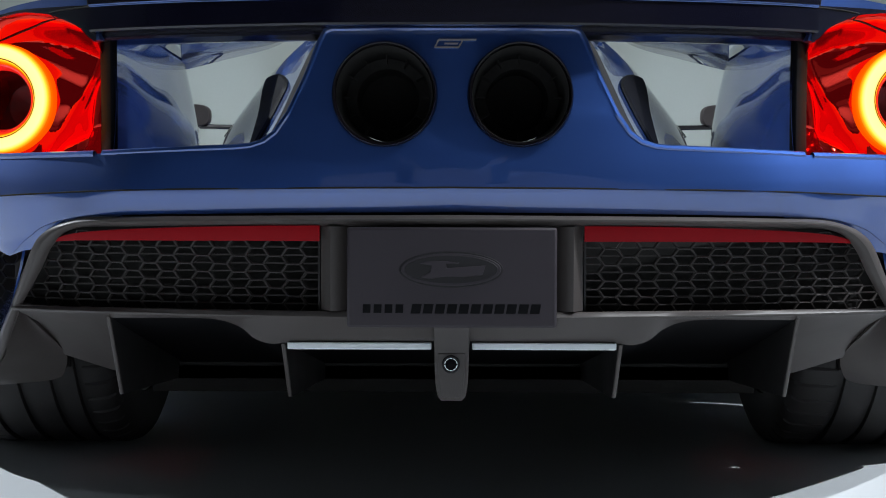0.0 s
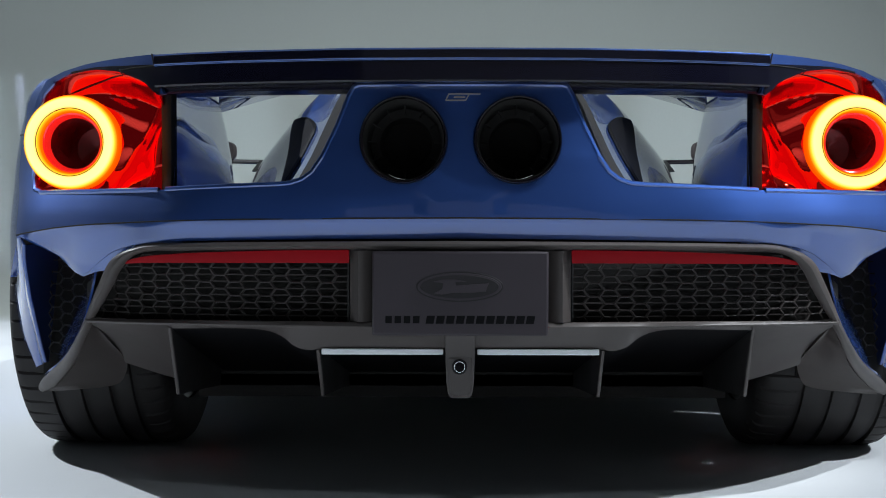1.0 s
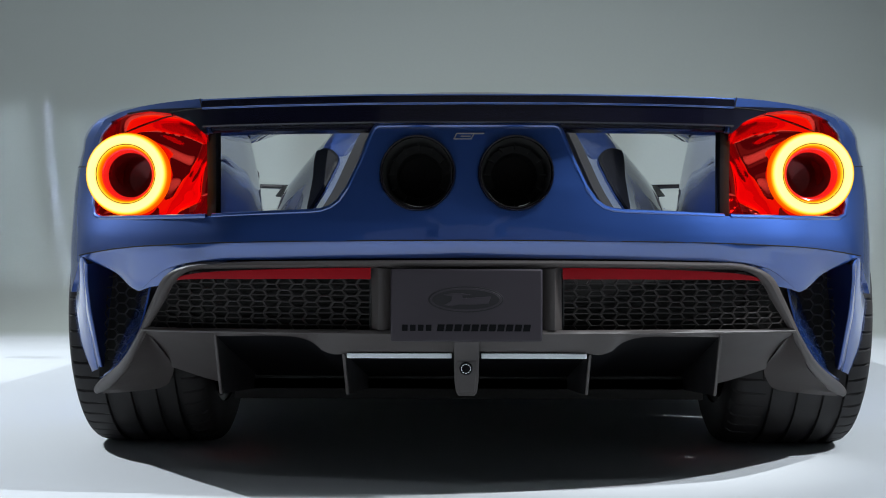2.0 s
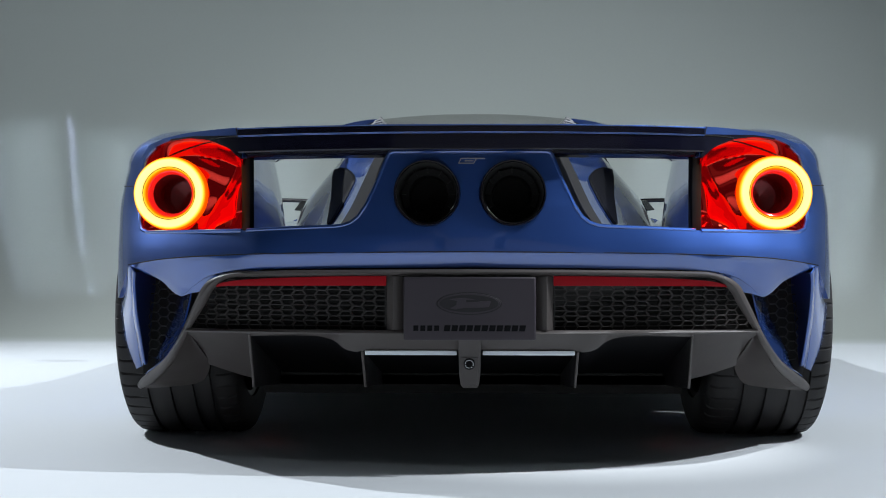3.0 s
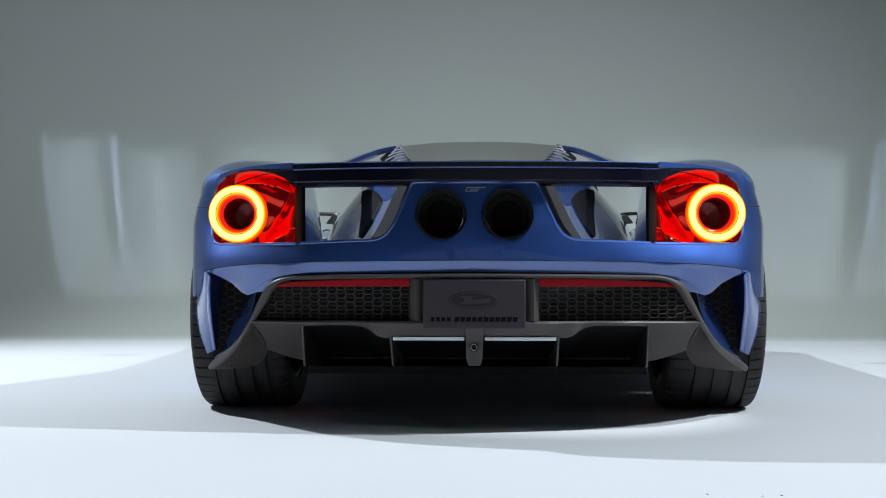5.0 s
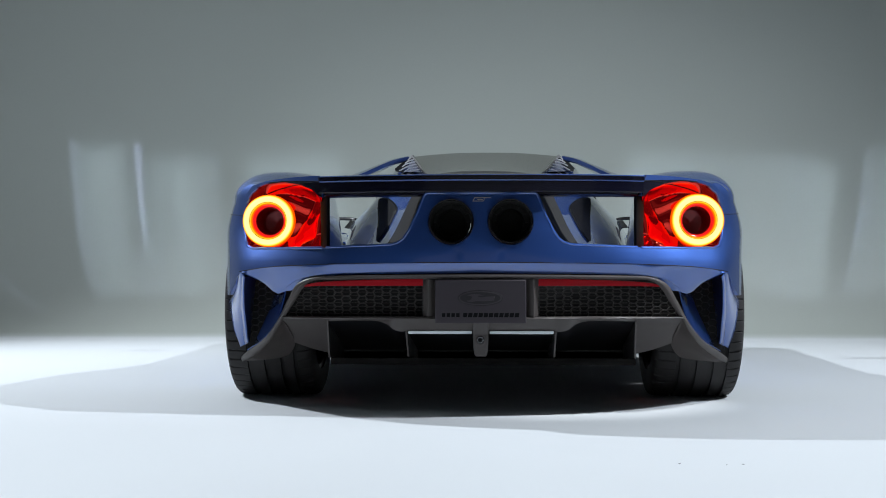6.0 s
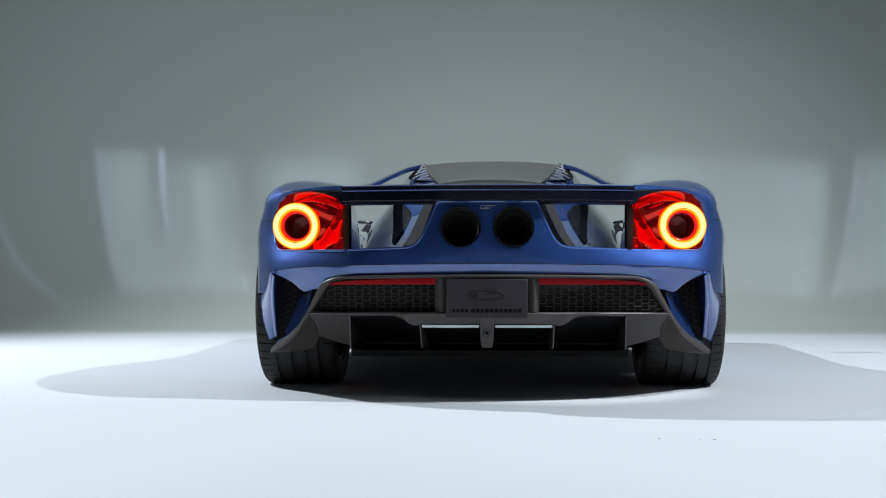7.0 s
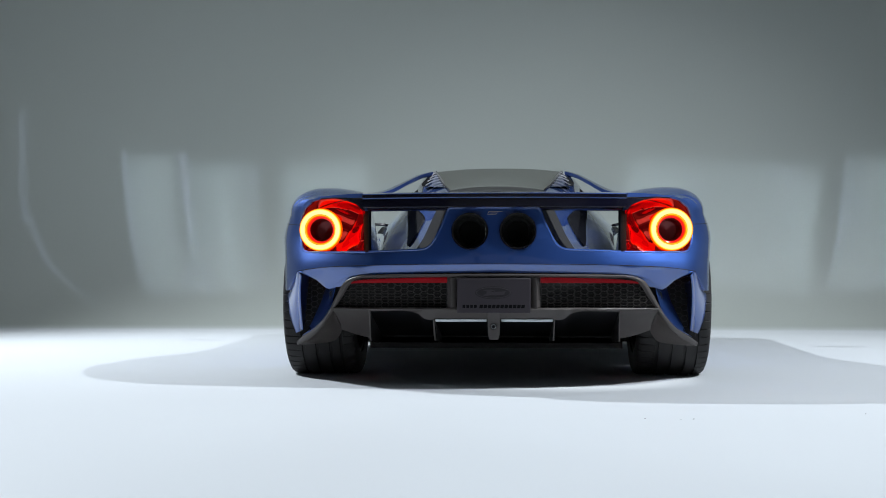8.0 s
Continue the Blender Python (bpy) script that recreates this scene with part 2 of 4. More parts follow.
def shade_fade(m, y0, y1, colour):
    """Wall shade painted in: the floor's white darkens to the wall's grey over the start of the curve."""
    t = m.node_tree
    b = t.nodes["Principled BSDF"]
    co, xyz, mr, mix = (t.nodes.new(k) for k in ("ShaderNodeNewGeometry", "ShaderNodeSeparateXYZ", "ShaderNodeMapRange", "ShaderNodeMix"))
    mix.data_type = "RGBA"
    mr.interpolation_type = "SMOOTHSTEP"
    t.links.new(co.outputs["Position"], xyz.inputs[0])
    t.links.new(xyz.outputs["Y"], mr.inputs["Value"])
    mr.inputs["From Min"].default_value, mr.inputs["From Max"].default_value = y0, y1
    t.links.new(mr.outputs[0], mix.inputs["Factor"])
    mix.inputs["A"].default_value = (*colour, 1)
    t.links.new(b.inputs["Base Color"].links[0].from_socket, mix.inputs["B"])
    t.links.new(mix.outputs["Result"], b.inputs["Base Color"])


shade_fade(WALL, 4.88, 5.18, (0.74, 0.77, 0.79))
DARKWALL = grain(material("dark_studio_drape", (0.05, 0.05, 0.052), 0.9, spec=0.1), 40, 0.1, 0.05, 1.0)
studio()

# ---- the car ----
car = new("sports_car")
tagged(car, "glossy blue sports car with lit round tail lamps on white floor", "car")

# plan of the rear corner: along the skin u, to x and y, at the lower crease and at lamp height
LOW_X = [(0, 0), (0.85, 0.85), (0.92, 0.893), (1.02, 0.955), (1.16, 0.991), (1.32, 1.003), (2.3, 1.0), (3.2, 0.985), (3.9, 0.955), (4.25, 0.88)]
LOW_Y = [(0, 0.018), (0.25, 0.023), (0.5, 0.05), (0.69, 0.132), (0.85, 0.25), (0.92, 0.33), (1.02, 0.47), (1.16, 0.67), (1.32, 0.84), (2.3, 1.82), (3.2, 2.72), (3.9, 3.4), (4.25, 3.72)]
UP_X = [(0, 0), (0.85, 0.85), (0.92, 0.905), (1.02, 0.962), (1.16, 0.999), (1.32, 1.009), (2.3, 0.99), (3.2, 0.965), (3.9, 0.93), (4.25, 0.85)]
UP_Y = [(0, 0.036), (0.2, 0.041), (0.4, 0.068), (0.56, 0.115), (0.7, 0.21), (0.77, 0.285), (0.85, 0.375), (0.92, 0.43), (1.02, 0.53), (1.16, 0.67), (1.32, 0.84), (2.3, 1.82), (3.2, 2.72), (3.9, 3.4), (4.25, 3.72)]


def smooth_at(knots, x):
    """The table read with its corners rounded."""
    return sum(curve_at(knots, x + d) * w for d, w in ((-0.05, 0.15), (-0.025, 0.22), (0, 0.26), (0.025, 0.22), (0.05, 0.15)))


def skin(u, z):
    """The outer skin of the tail and flanks."""
    a = min(1, max(0, (z - 0.49) / 0.19))
    a = a * a * (3 - 2 * a)
    s = abs(u)
    if s < 0.06:
        x, yl, yu = s, LOW_Y[0][1], UP_Y[0][1]
    else:
        x = smooth_at(LOW_X, s) * (1 - a) + smooth_at(UP_X, s) * a
        yl, yu = smooth_at(LOW_Y, s), smooth_at(UP_Y, s)
    y = yl * (1 - a) + yu * a
    if z > 0.63:
        y += (z - 0.63) * 0.12 * min(1, max(0, 1.3 - s))
        x -= max(0, z - 0.62) ** 2 * 1.8 * min(1, max(0, (s - 0.88) / 0.24))
    if z < 0.38:
        x -= (0.38 - z) * 0.30 * min(1, max(0, (s - 0.8) / 0.12)) * min(1, max(0.25, (2.0 - s)))
    return (math.copysign(x, u), y, z)


def arc(cu, cz, r, a0, a1, n):
    return [(cu + r * math.cos(radians(a0 + (a1 - a0) * i / n)), cz + r * math.sin(radians(a0 + (a1 - a0) * i / n))) for i in range(n + 1)]


AXLE_R, AXLE_F, TYRE = 0.87, 3.58 - 0.02, 0.352
PIPE_X, PIPE_Z, PIPE_R = 0.1005, 0.661, 0.077
LAMP = Vector((0.768, 0.30, 0.675))

# centre panel, sill and lamp surround as one painted shell
half = [(0.0, 0.523), (0.25, 0.522), (0.504, 0.518), (0.693, 0.511), (0.80, 0.502), (0.85, 0.495), (0.885, 0.488), (0.935, 0.4425), (0.985, 0.405)]
U0 = 1.32 + AXLE_R - 0.84
# the arch is round in side view: its rear part follows the skin where that turns round the corner
half += [(curve_at([(y, a) for a, y in LOW_Y], u - 0.48) if u < 1.32 else u, z) for u, z in arc(U0, TYRE, 0.378, 172, -38, 26)]
U1 = 1.32 + AXLE_F - 0.84
half += [(U0 + 0.34, 0.125), (U1 - 0.34, 0.125)] + arc(U1, TYRE, 0.372, 218, 20, 22) + [(4.23, 0.30), (4.25, 0.5), (4.2, 0.62)]
half += [(3.9, 0.69), (3.6, 0.68), (3.2, 0.655), (2.9, 0.64), (2.5, 0.63), (2.2, 0.66), (1.9, 0.72), (1.65, 0.75), (1.4, 0.76), (1.2, 0.76), (1.05, 0.752), (0.97, 0.745), (0.93, 0.742), (0.90, 0.742)]
# over the lamp, then round the lamp recess
half += [(0.875, 0.775), (0.843, 0.806), (0.79, 0.817), (0.727, 0.8222), (0.64, 0.8252), (0.565, 0.826), (0.56, 0.787), (0.545, 0.752)]
LENS_LOOP = [(0.557, 0.7505), (0.585, 0.778), (0.64, 0.801), (0.70, 0.811), (0.765, 0.810), (0.815, 0.799), (0.85, 0.777), (0.869, 0.74), (0.876, 0.69), (0.875, 0.645), (0.864, 0.605), (0.846, 0.583), (0.82, 0.575), (0.70, 0.573), (0.557, 0.574)]
half += LENS_LOOP
half += [(0.531, 0.575), (0.42, 0.5795), (0.31, 0.583), (0.286, 0.588), (0.264, 0.603), (0.243, 0.634), (0.218, 0.687), (0.194, 0.748), (0.187, 0.760), (0.0, 0.760)]
hole = arc(PIPE_X, PIPE_Z, PIPE_R + 0.002, 0, 360, 40)[:-1]
body_bm = whole(sheet([half, hole], skin, 0.028))
body = part("body_shell", body_bm, PAINT, car, "metallic blue painted tail and flank panels", solid=0.012, out=(0, -1, 0))



def tube(points, r, n=8, closed=False):
    """A thin round bead along a line of places."""
    p = [Vector(q) for q in points]
    rows = []
    for i, q in enumerate(p):
        a = p[i - 1] if i or closed else q
        b = p[(i + 1) % len(p)] if i < len(p) - 1 or closed else q
        d = (b - a).normalized()
        e = d.orthogonal().normalized() if abs(d.y) > 0.9 else d.cross(Vector((0, 1, 0))).normalized()
        f = d.cross(e)
        rows.append([q + (e * math.cos(2 * math.pi * k / n) + f * math.sin(2 * math.pi * k / n)) * r for k in range(n)])
    if closed:
        rows.append(rows[0])
    return grid(rows, closed=True)


def bead(loop, back, step=5):
    """A loop on the skin, stepped finely and set back a little."""
    res = []
    for (a, b), (c, d) in zip(loop, loop[1:]):
        for k in range(step):
            x, y, z = skin(a + (c - a) * k / step, b + (d - b) * k / step)
            res.append((x, y + back, z))
    x, y, z = skin(*loop[-1])
    return res + [(x, y + back, z)]


SILL = [(0.531, 0.5745), (0.42, 0.579), (0.32, 0.5825), (0.30, 0.5845), (0.280, 0.591), (0.262, 0.6045), (0.243, 0.633), (0.218, 0.6865), (0.1965, 0.742), (0.189, 0.756), (0.180, 0.7595), (0.09, 0.760), (0.0, 0.760)]
part("panel_edge", whole(tube(bead(SILL, 0.004), 0.0056)), PAINT, body, "rolled edge of the tail panel")
pair("outlet_edge", tube(bead(arc(PIPE_X, PIPE_Z, PIPE_R + 0.0025, 0, 360, 48), 0.0025, 1)[:-1], 0.0022, closed=True), PAINT, body)

pair("lamp_edge", tube(bead(LENS_LOOP[5:] + [(0.545, 0.574)], 0.003), 0.0055), PAINT, body, "rolled edge of the lamp recess")
pair("panel_gap", tube(bead([(0.882, 0.700), (0.95, 0.703), (1.03, 0.708), (1.12, 0.712)], -0.0003), 0.0012), DARK, body)
# underside lip of the bumper: a band that looks down at the floor, with the pointed facet over the duct
lip_x = (0.0, 0.2, 0.4, 0.5, 0.57, 0.632, 0.672, 0.71, 0.77, 0.84, 0.868)
lip_z = (0.5225, 0.5215, 0.5195, 0.5175, 0.5155, 0.513, 0.5115, 0.5095, 0.5045, 0.4955, 0.491)
top_c = [(x, skin(x, z)[1], z) for x, z in zip(lip_x, lip_z)]
low_c = [(0, 0.030, 0.487), (0.2, 0.034, 0.486), (0.398, 0.050, 0.4835), (0.5, 0.067, 0.4815), (0.572, 0.087, 0.478), (0.634, 0.125, 0.464), (0.673, 0.155, 0.442), (0.721, 0.200, 0.417), (0.779, 0.238, 0.4555), (0.841, 0.245, 0.4865), (0.862, 0.265, 0.4875)]
lower_lip = part("bumper_lip", whole(ruled(top_c, low_c, 60, 4)), PAINT, car, "pale-reflecting blue underside of the bumper", solid=0.008, bevel=0.002, out=(0, -1, -1))

pair("lip_return", ruled([(0.50, 0.068, 0.4813), (0.572, 0.088, 0.4775), (0.634, 0.126, 0.4635), (0.673, 0.156, 0.4415), (0.721, 0.201, 0.4165)], [(0.50, 0.085, 0.474), (0.572, 0.105, 0.468), (0.640, 0.150, 0.432), (0.681, 0.170, 0.424), (0.716, 0.205, 0.414)], 16, 3), PAINT, car, solid=0.003, out=(0, -1, -1))

part("bumper_seam", whole(tube([(x, y - 0.0006, z + 0.0012) for x, y, z in top_c], 0.0013, 6)), DARK, car)
# corner ducts
return_o = [(0.8711, 0.285, 0.4883), (0.8954, 0.36, 0.4425), (0.9270, 0.442, 0.404), (0.949, 0.495, 0.386), (0.9485, 0.503, 0.345), (0.9413, 0.51, 0.2892), (0.9305, 0.52, 0.2474), (0.9154, 0.53, 0.2053)]
strip_o = [(0.8576, 0.262, 0.4871), (0.8666, 0.3, 0.4436), (0.8763, 0.345, 0.3909), (0.8812, 0.37, 0.3613), (0.8871, 0.43, 0.2946), (0.8921, 0.47, 0.2514), (0.8927, 0.5, 0.2163)]
strip_i = [(0.8451, 0.25, 0.4721), (0.8541, 0.28, 0.4376), (0.8609, 0.32, 0.3918), (0.8645, 0.345, 0.3624), (0.8688, 0.4, 0.2966), (0.871, 0.435, 0.2542), (0.8715, 0.46, 0.2253)]
pair("quarter_return", ruled(return_o, strip_o, 24, 3, (0.003, -0.003, 0)), PAINT, car, "pale-reflecting blue return of the rear quarter panel", solid=0.004, bevel=0.001, out=(0.6, -1, 0))
pair("duct_blade", ruled(strip_o, strip_i, 20, 2), PAINT, car, solid=0.004, bevel=0.0015, out=(0, -1, 0))
deep = [(0.840, 0.44, 0.48), (0.850, 0.48, 0.41), (0.853, 0.53, 0.345), (0.851, 0.58, 0.28), (0.845, 0.60, 0.222)]
pair("duct_side", ruled(strip_i, deep, 20, 2), PAINT, car, solid=0.004, out=(-1, 0, 0))
roof_a = [(0.721, 0.202, 0.416), (0.747, 0.22, 0.436), (0.779, 0.240, 0.4545), (0.846, 0.252, 0.484)]
roof_b = [(0.70, 0.40, 0.43), (0.73, 0.40, 0.44), (0.77, 0.42, 0.46), (0.842, 0.44, 0.488)]
pair("duct_roof", ruled(roof_a, roof_b, 12, 2), PAINT, car, solid=0.004, out=(0, 0, -1))
in_a = [(0.690, 0.19, 0.425), (0.698, 0.19, 0.385), (0.722, 0.21, 0.318), (0.79, 0.32, 0.25), (0.88, 0.475, 0.20)]
in_b = [(0.752, 0.40, 0.44), (0.777, 0.40, 0.363), (0.80, 0.40, 0.311), (0.832, 0.425, 0.25), (0.875, 0.53, 0.20)]
pair("duct_wall", ruled(in_a, in_b, 14, 2), PAINT, car, solid=0.004, out=(1, 0, 0))
pair("duct_back", prism([(0.70, 0.47, 0.20), (0.88, 0.47, 0.20), (0.88, 0.47, 0.50), (0.70, 0.47, 0.50)], (0, 0.01, 0)), DARK, car)

def in_duct(x, z):
    return curve_at([(0.22, 0.845), (0.31, 0.802), (0.37, 0.778), (0.45, 0.752)], z) < x < 0.862 and 0.235 < z < curve_at([(0.70, 0.42), (0.85, 0.485)], x)


DUCT_MESH_AT = 0.44

# grey surround: a rounded frame from the middle out and down to the corner foot
rim_o = [(0, 0.004, 0.4835), (0.3, 0.024, 0.4815), (0.48, 0.052, 0.479), (0.572, 0.08, 0.4745), (0.632, 0.103, 0.451), (0.668, 0.132, 0.40), (0.720, 0.20, 0.318), (0.787, 0.31, 0.249), (0.88, 0.47, 0.192), (0.915, 0.545, 0.168)]
rim_i = [(0, 0.016, 0.467), (0.3, 0.034, 0.466), (0.48, 0.06, 0.4645), (0.572, 0.086, 0.461), (0.612, 0.104, 0.437), (0.643, 0.13, 0.392), (0.694, 0.18, 0.325), (0.766, 0.312, 0.239), (0.862, 0.485, 0.172), (0.912, 0.56, 0.150)]
part("grille_surround", whole(ruled(rim_o, rim_i, 70, 6, (0, -0.012, 0))), GREY, car, "rounded satin grey frame round the lower grille", solid=0.012, bevel=0.002, out=(0, -1, 0))
sk_a = [(0.694, 0.182, 0.325), (0.718, 0.224, 0.293), (0.742, 0.267, 0.265), (0.764, 0.314, 0.239), (0.812, 0.40, 0.203), (0.860, 0.487, 0.173), (0.910, 0.56, 0.152)]
sk_b = [(0.700, 0.190, 0.332), (0.693, 0.30, 0.283), (0.686, 0.40, 0.234), (0.708, 0.47, 0.197), (0.743, 0.53, 0.170), (0.823, 0.56, 0.157), (0.90, 0.572, 0.150)]
pair("corner_skirt", ruled(sk_a, sk_b, 16, 6, (0, 0.004, 0.006)), GREY, car, solid=0.006, out=(0, -1, 0))

# diffuser: lip, tunnels, side panels, fins
lip_a = [(0, 0.012, 0.342), (0.19, 0.02, 0.342), (0.25, 0.03, 0.342), (0.33, 0.045, 0.342), (0.45, 0.075, 0.341), (0.60, 0.125, 0.339), (0.702, 0.168, 0.3365)]
lip_b = [(0, 0.004, 0.333), (0.19, 0.012, 0.334), (0.25, 0.022, 0.334), (0.33, 0.036, 0.334), (0.45, 0.067, 0.334), (0.60, 0.118, 0.333), (0.700, 0.163, 0.333)]
part("diffuser_lip", whole(ruled(lip_a, lip_b, 40, 2)), GREY, car, solid=0.006, bevel=0.001, out=(0, -1, 0))
face_b = [(0.0, 0.05, 0.294), (0.19, 0.052, 0.294), (0.247, 0.054, 0.291), (0.272, 0.057, 0.289), (0.296, 0.06, 0.296), (0.318, 0.066, 0.312), (0.35, 0.074, 0.3225), (0.40, 0.083, 0.325), (0.526, 0.10, 0.3235)]
face_a = [(0.0, 0.004, 0.333), (0.19, 0.012, 0.334), (0.247, 0.022, 0.334), (0.272, 0.026, 0.334), (0.296, 0.030, 0.334), (0.318, 0.034, 0.334), (0.35, 0.04, 0.334), (0.40, 0.053, 0.334), (0.526, 0.092, 0.3335)]
part("diffuser_face", whole(ruled(face_a, face_b, 48, 3)), GREY, car, solid=0.006, out=(0, -1, -0.3))
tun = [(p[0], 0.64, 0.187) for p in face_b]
# shade under the tail is put into the tunnel's near-black colour
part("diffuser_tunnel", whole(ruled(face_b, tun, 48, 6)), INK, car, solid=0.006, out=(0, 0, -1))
side_a = [(0.526, 0.098, 0.3335), (0.61, 0.128, 0.333), (0.702, 0.166, 0.333)]
side_b = [(0.545, 0.38, 0.192), (0.615, 0.41, 0.206), (0.688, 0.40, 0.231)]
pair("diffuser_side", ruled(side_a, side_b, 10, 5, (0, 0.02, 0.008)), GREY, car, solid=0.006, out=(0, -1, -0.3))
FINS = (("outer_fin", [(0.524, 0.094, 0.326), (0.531, 0.198, 0.191), (0.535, 0.75, 0.15), (0.53, 0.75, 0.26)]), ("inner_fin", [(0.2495, 0.050, 0.290), (0.2475, 0.115, 0.200), (0.247, 0.75, 0.15), (0.249, 0.75, 0.24)]))
for name, p in FINS:
    fins = pair(name, prism([(x, y + 0.004, z) for x, y, z in p], (0.0055, 0, 0)), BLACK, car, "thin black diffuser fin")
    for k, ob in enumerate(fins):
        sign = 1 if k == 0 else -1
        (xa, ya, za), (xb, yb, zb) = p[0], p[1]
        edge = prism([(xa * sign, ya - 0.001, za), (xb * sign, yb - 0.001, zb), (xb * sign, yb + 0.004, zb), (xa * sign, ya + 0.004, za)], (0.0062 * sign, 0, 0))
        part("fin_edge", edge, GREY, ob, "rounded grey rear edge", bevel=0.0015)
st = bmesh.new()
box(st, (0.030, 0.048, 0.2815), (0.246, 0.058, 0.2925))
pair("lamp_strip", st, STRIP, car, "thin white lamp strip under the bumper", bevel=0.002)

# middle pod with the reversing camera
pod = [[(-0.0266, 0.014, 0.322), (0.0266, 0.014, 0.322)], [(-0.0262, 0.029, 0.296), (0.0262, 0.030, 0.296)], [(-0.0258, 0.030, 0.27), (0.0258, 0.030, 0.27)], [(-0.0245, 0.033, 0.235), (0.0245, 0.033, 0.235)], [(-0.0215, 0.037, 0.213), (0.0215, 0.037, 0.213)], [(-0.016, 0.041, 0.205), (0.016, 0.041, 0.205)]]
pod_ob = part("camera_pod", grid(pod), GREY, car, "tapered grey pod under the bumper", solid=0.10, bevel=0.003, out=(0, -1, 0))
part("pod_cover", prism([(-0.0205, 0.0285, 0.2785), (0.0205, 0.0285, 0.2785), (0.0195, 0.029, 0.25), (0.0165, 0.0325, 0.216), (0.013, 0.0335, 0.2115), (-0.013, 0.0335, 0.2115), (-0.0165, 0.0325, 0.216), (-0.0195, 0.029, 0.25)], (0, 0.003, 0)), GREY, pod_ob, bevel=0.0012)
part("lens_ring", spun([(0.0135, 0.004), (0.0135, -0.002), (0.0125, -0.003), (0.0095, -0.003), (0.008, -0.001)], (-0.001, 0.0285, 0.2625), 32), GLOSS, pod_ob)
dash = bmesh.new()
for i in range(10):
    a0 = 2 * math.pi * (i + 0.15) / 10
    a1 = 2 * math.pi * (i + 0.85) / 10
    dash_p = [(-0.001 + r * math.cos(a), 0.0252, 0.2625 + r * math.sin(a)) for r, a in ((0.0098, a0), (0.0098, a1), (0.0086, a1), (0.0086, a0))]
    dash.faces.new([dash.verts.new(p) for p in dash_p])
part("lens_marks", dash, CHROME, pod_ob, out=(0, -1, 0))
part("camera_lens", spun([(0.0085, 0.0), (0.006, -0.0015), (0.0001, -0.002)], (-0.001, 0.0285, 0.2625), 24), INK, pod_ob, "dark glass of the reversing camera")


# lower grilles: hexagon mesh, red reflector, recess and plate
def grille_y(x, z):
    return curve_at([(0.19, 0.050), (0.35, 0.072), (0.5, 0.105), (0.62, 0.150), (0.72, 0.21)], x) + (0.44 - z) * 0.12


def hexes(x0, x1, z0, z1, pitch_x, pitch_z, inside, y_of, wall=0.0011, deep=0.005):
    """A moulded mesh of long hexagons, as one piece."""
    bm = bmesh.new()
    col = 0
    x = x0
    while x < x1:
        z = z0 + (pitch_z / 2 if col % 2 else 0)
        while z < z1:
            if inside(x, z):
                a, b, c = pitch_x * 0.66, pitch_x * 0.34, pitch_z / 2
                outl = [(-a, 0), (-b, c), (b, c), (a, 0), (b, -c), (-b, -c)]
                f = 1 - wall * 2 / pitch_z
                g = f - wall * 0.8 / pitch_z
                rings = []
                for k, d in ((1.0, 0.0), (f, 0.0006), (g, deep)):
                    rings.append([bm.verts.new((x + p * k, y_of(x + p, z + q) + d, z + q * k)) for p, q in outl])
                for ra, rb in zip(rings, rings[1:]):
                    for i in range(6):
                        j = (i + 1) % 6
                        bm.faces.new((ra[i], rb[i], rb[j], ra[j]))
            z += pitch_z
        x += pitch_x
        col += 1
    return bm


def in_grille(x, z):
    right = curve_at([(0.335, 0.71), (0.39, 0.655), (0.45, 0.615)], z)
    return 0.205 < x < right and 0.338 < z < 0.456


pair("grille_mesh", hexes(0.2095, 0.72, 0.335, 0.46, 0.0283, 0.0245, in_grille, grille_y, 0.0014, 0.006), MESH, car, "black honeycomb grille of long hexagons", sharp=20)


def slats(x0, x1, z0, z1, pitch_x, pitch_z, inside, y_of):
    """The short cross bars inside the hexagons."""
    bm = bmesh.new()
    col, x = 0, x0
    while x < x1:
        z = z0 + (pitch_z / 2 if col % 2 else 0)
        while z < z1:
            if inside(x, z):
                h = z + pitch_z / 2 - 0.0108
                w = pitch_x * 0.5
                box(bm, (x - w, y_of(x, h) - 0.0004, h - 0.0011), (x + w, y_of(x, h) + 0.004, h + 0.0011))
            z += pitch_z
        x += pitch_x
        col += 1
    return bm


pair("grille_slats", slats(0.2095, 0.72, 0.335, 0.46, 0.0283, 0.0245, in_grille, grille_y), MESH, car, "short black bars across the mesh", sharp=20)
gb = bmesh.new()
box(gb, (0.1965, 0.045, 0.34), (0.1995, 0.06, 0.446))
pair("grille_bar", gb, BLACK, car)
pair("duct_mesh", hexes(0.70, 0.88, 0.22, 0.50, 0.0283, 0.0245, in_duct, lambda x, z: DUCT_MESH_AT + (0.86 - x) * -0.5, 0.0011, 0.004), BLACK, car, "black honeycomb mesh inside the corner duct", sharp=20)
back_a = [(0.19, 0.085, 0.468), (0.4, 0.11, 0.468), (0.6, 0.16, 0.46), (0.72, 0.24, 0.40)]
back_b = [(0.19, 0.085, 0.335), (0.4, 0.11, 0.335), (0.6, 0.17, 0.335), (0.72, 0.24, 0.335)]
pair("grille_back", ruled(back_a, back_b, 16, 1), DARK, car, solid=0.004, out=(0, -1, 0))
red_a = [(0.1945, 0.018, 0.4675), (0.30, 0.026, 0.4665), (0.40, 0.040, 0.464), (0.50, 0.059, 0.460), (0.575, 0.082, 0.4535), (0.622, 0.108, 0.4415)]
red_b = [(0.1945, 0.020, 0.4445), (0.30, 0.029, 0.4445), (0.40, 0.043, 0.444), (0.50, 0.062, 0.4435), (0.575, 0.085, 0.4425), (0.622, 0.108, 0.4395)]
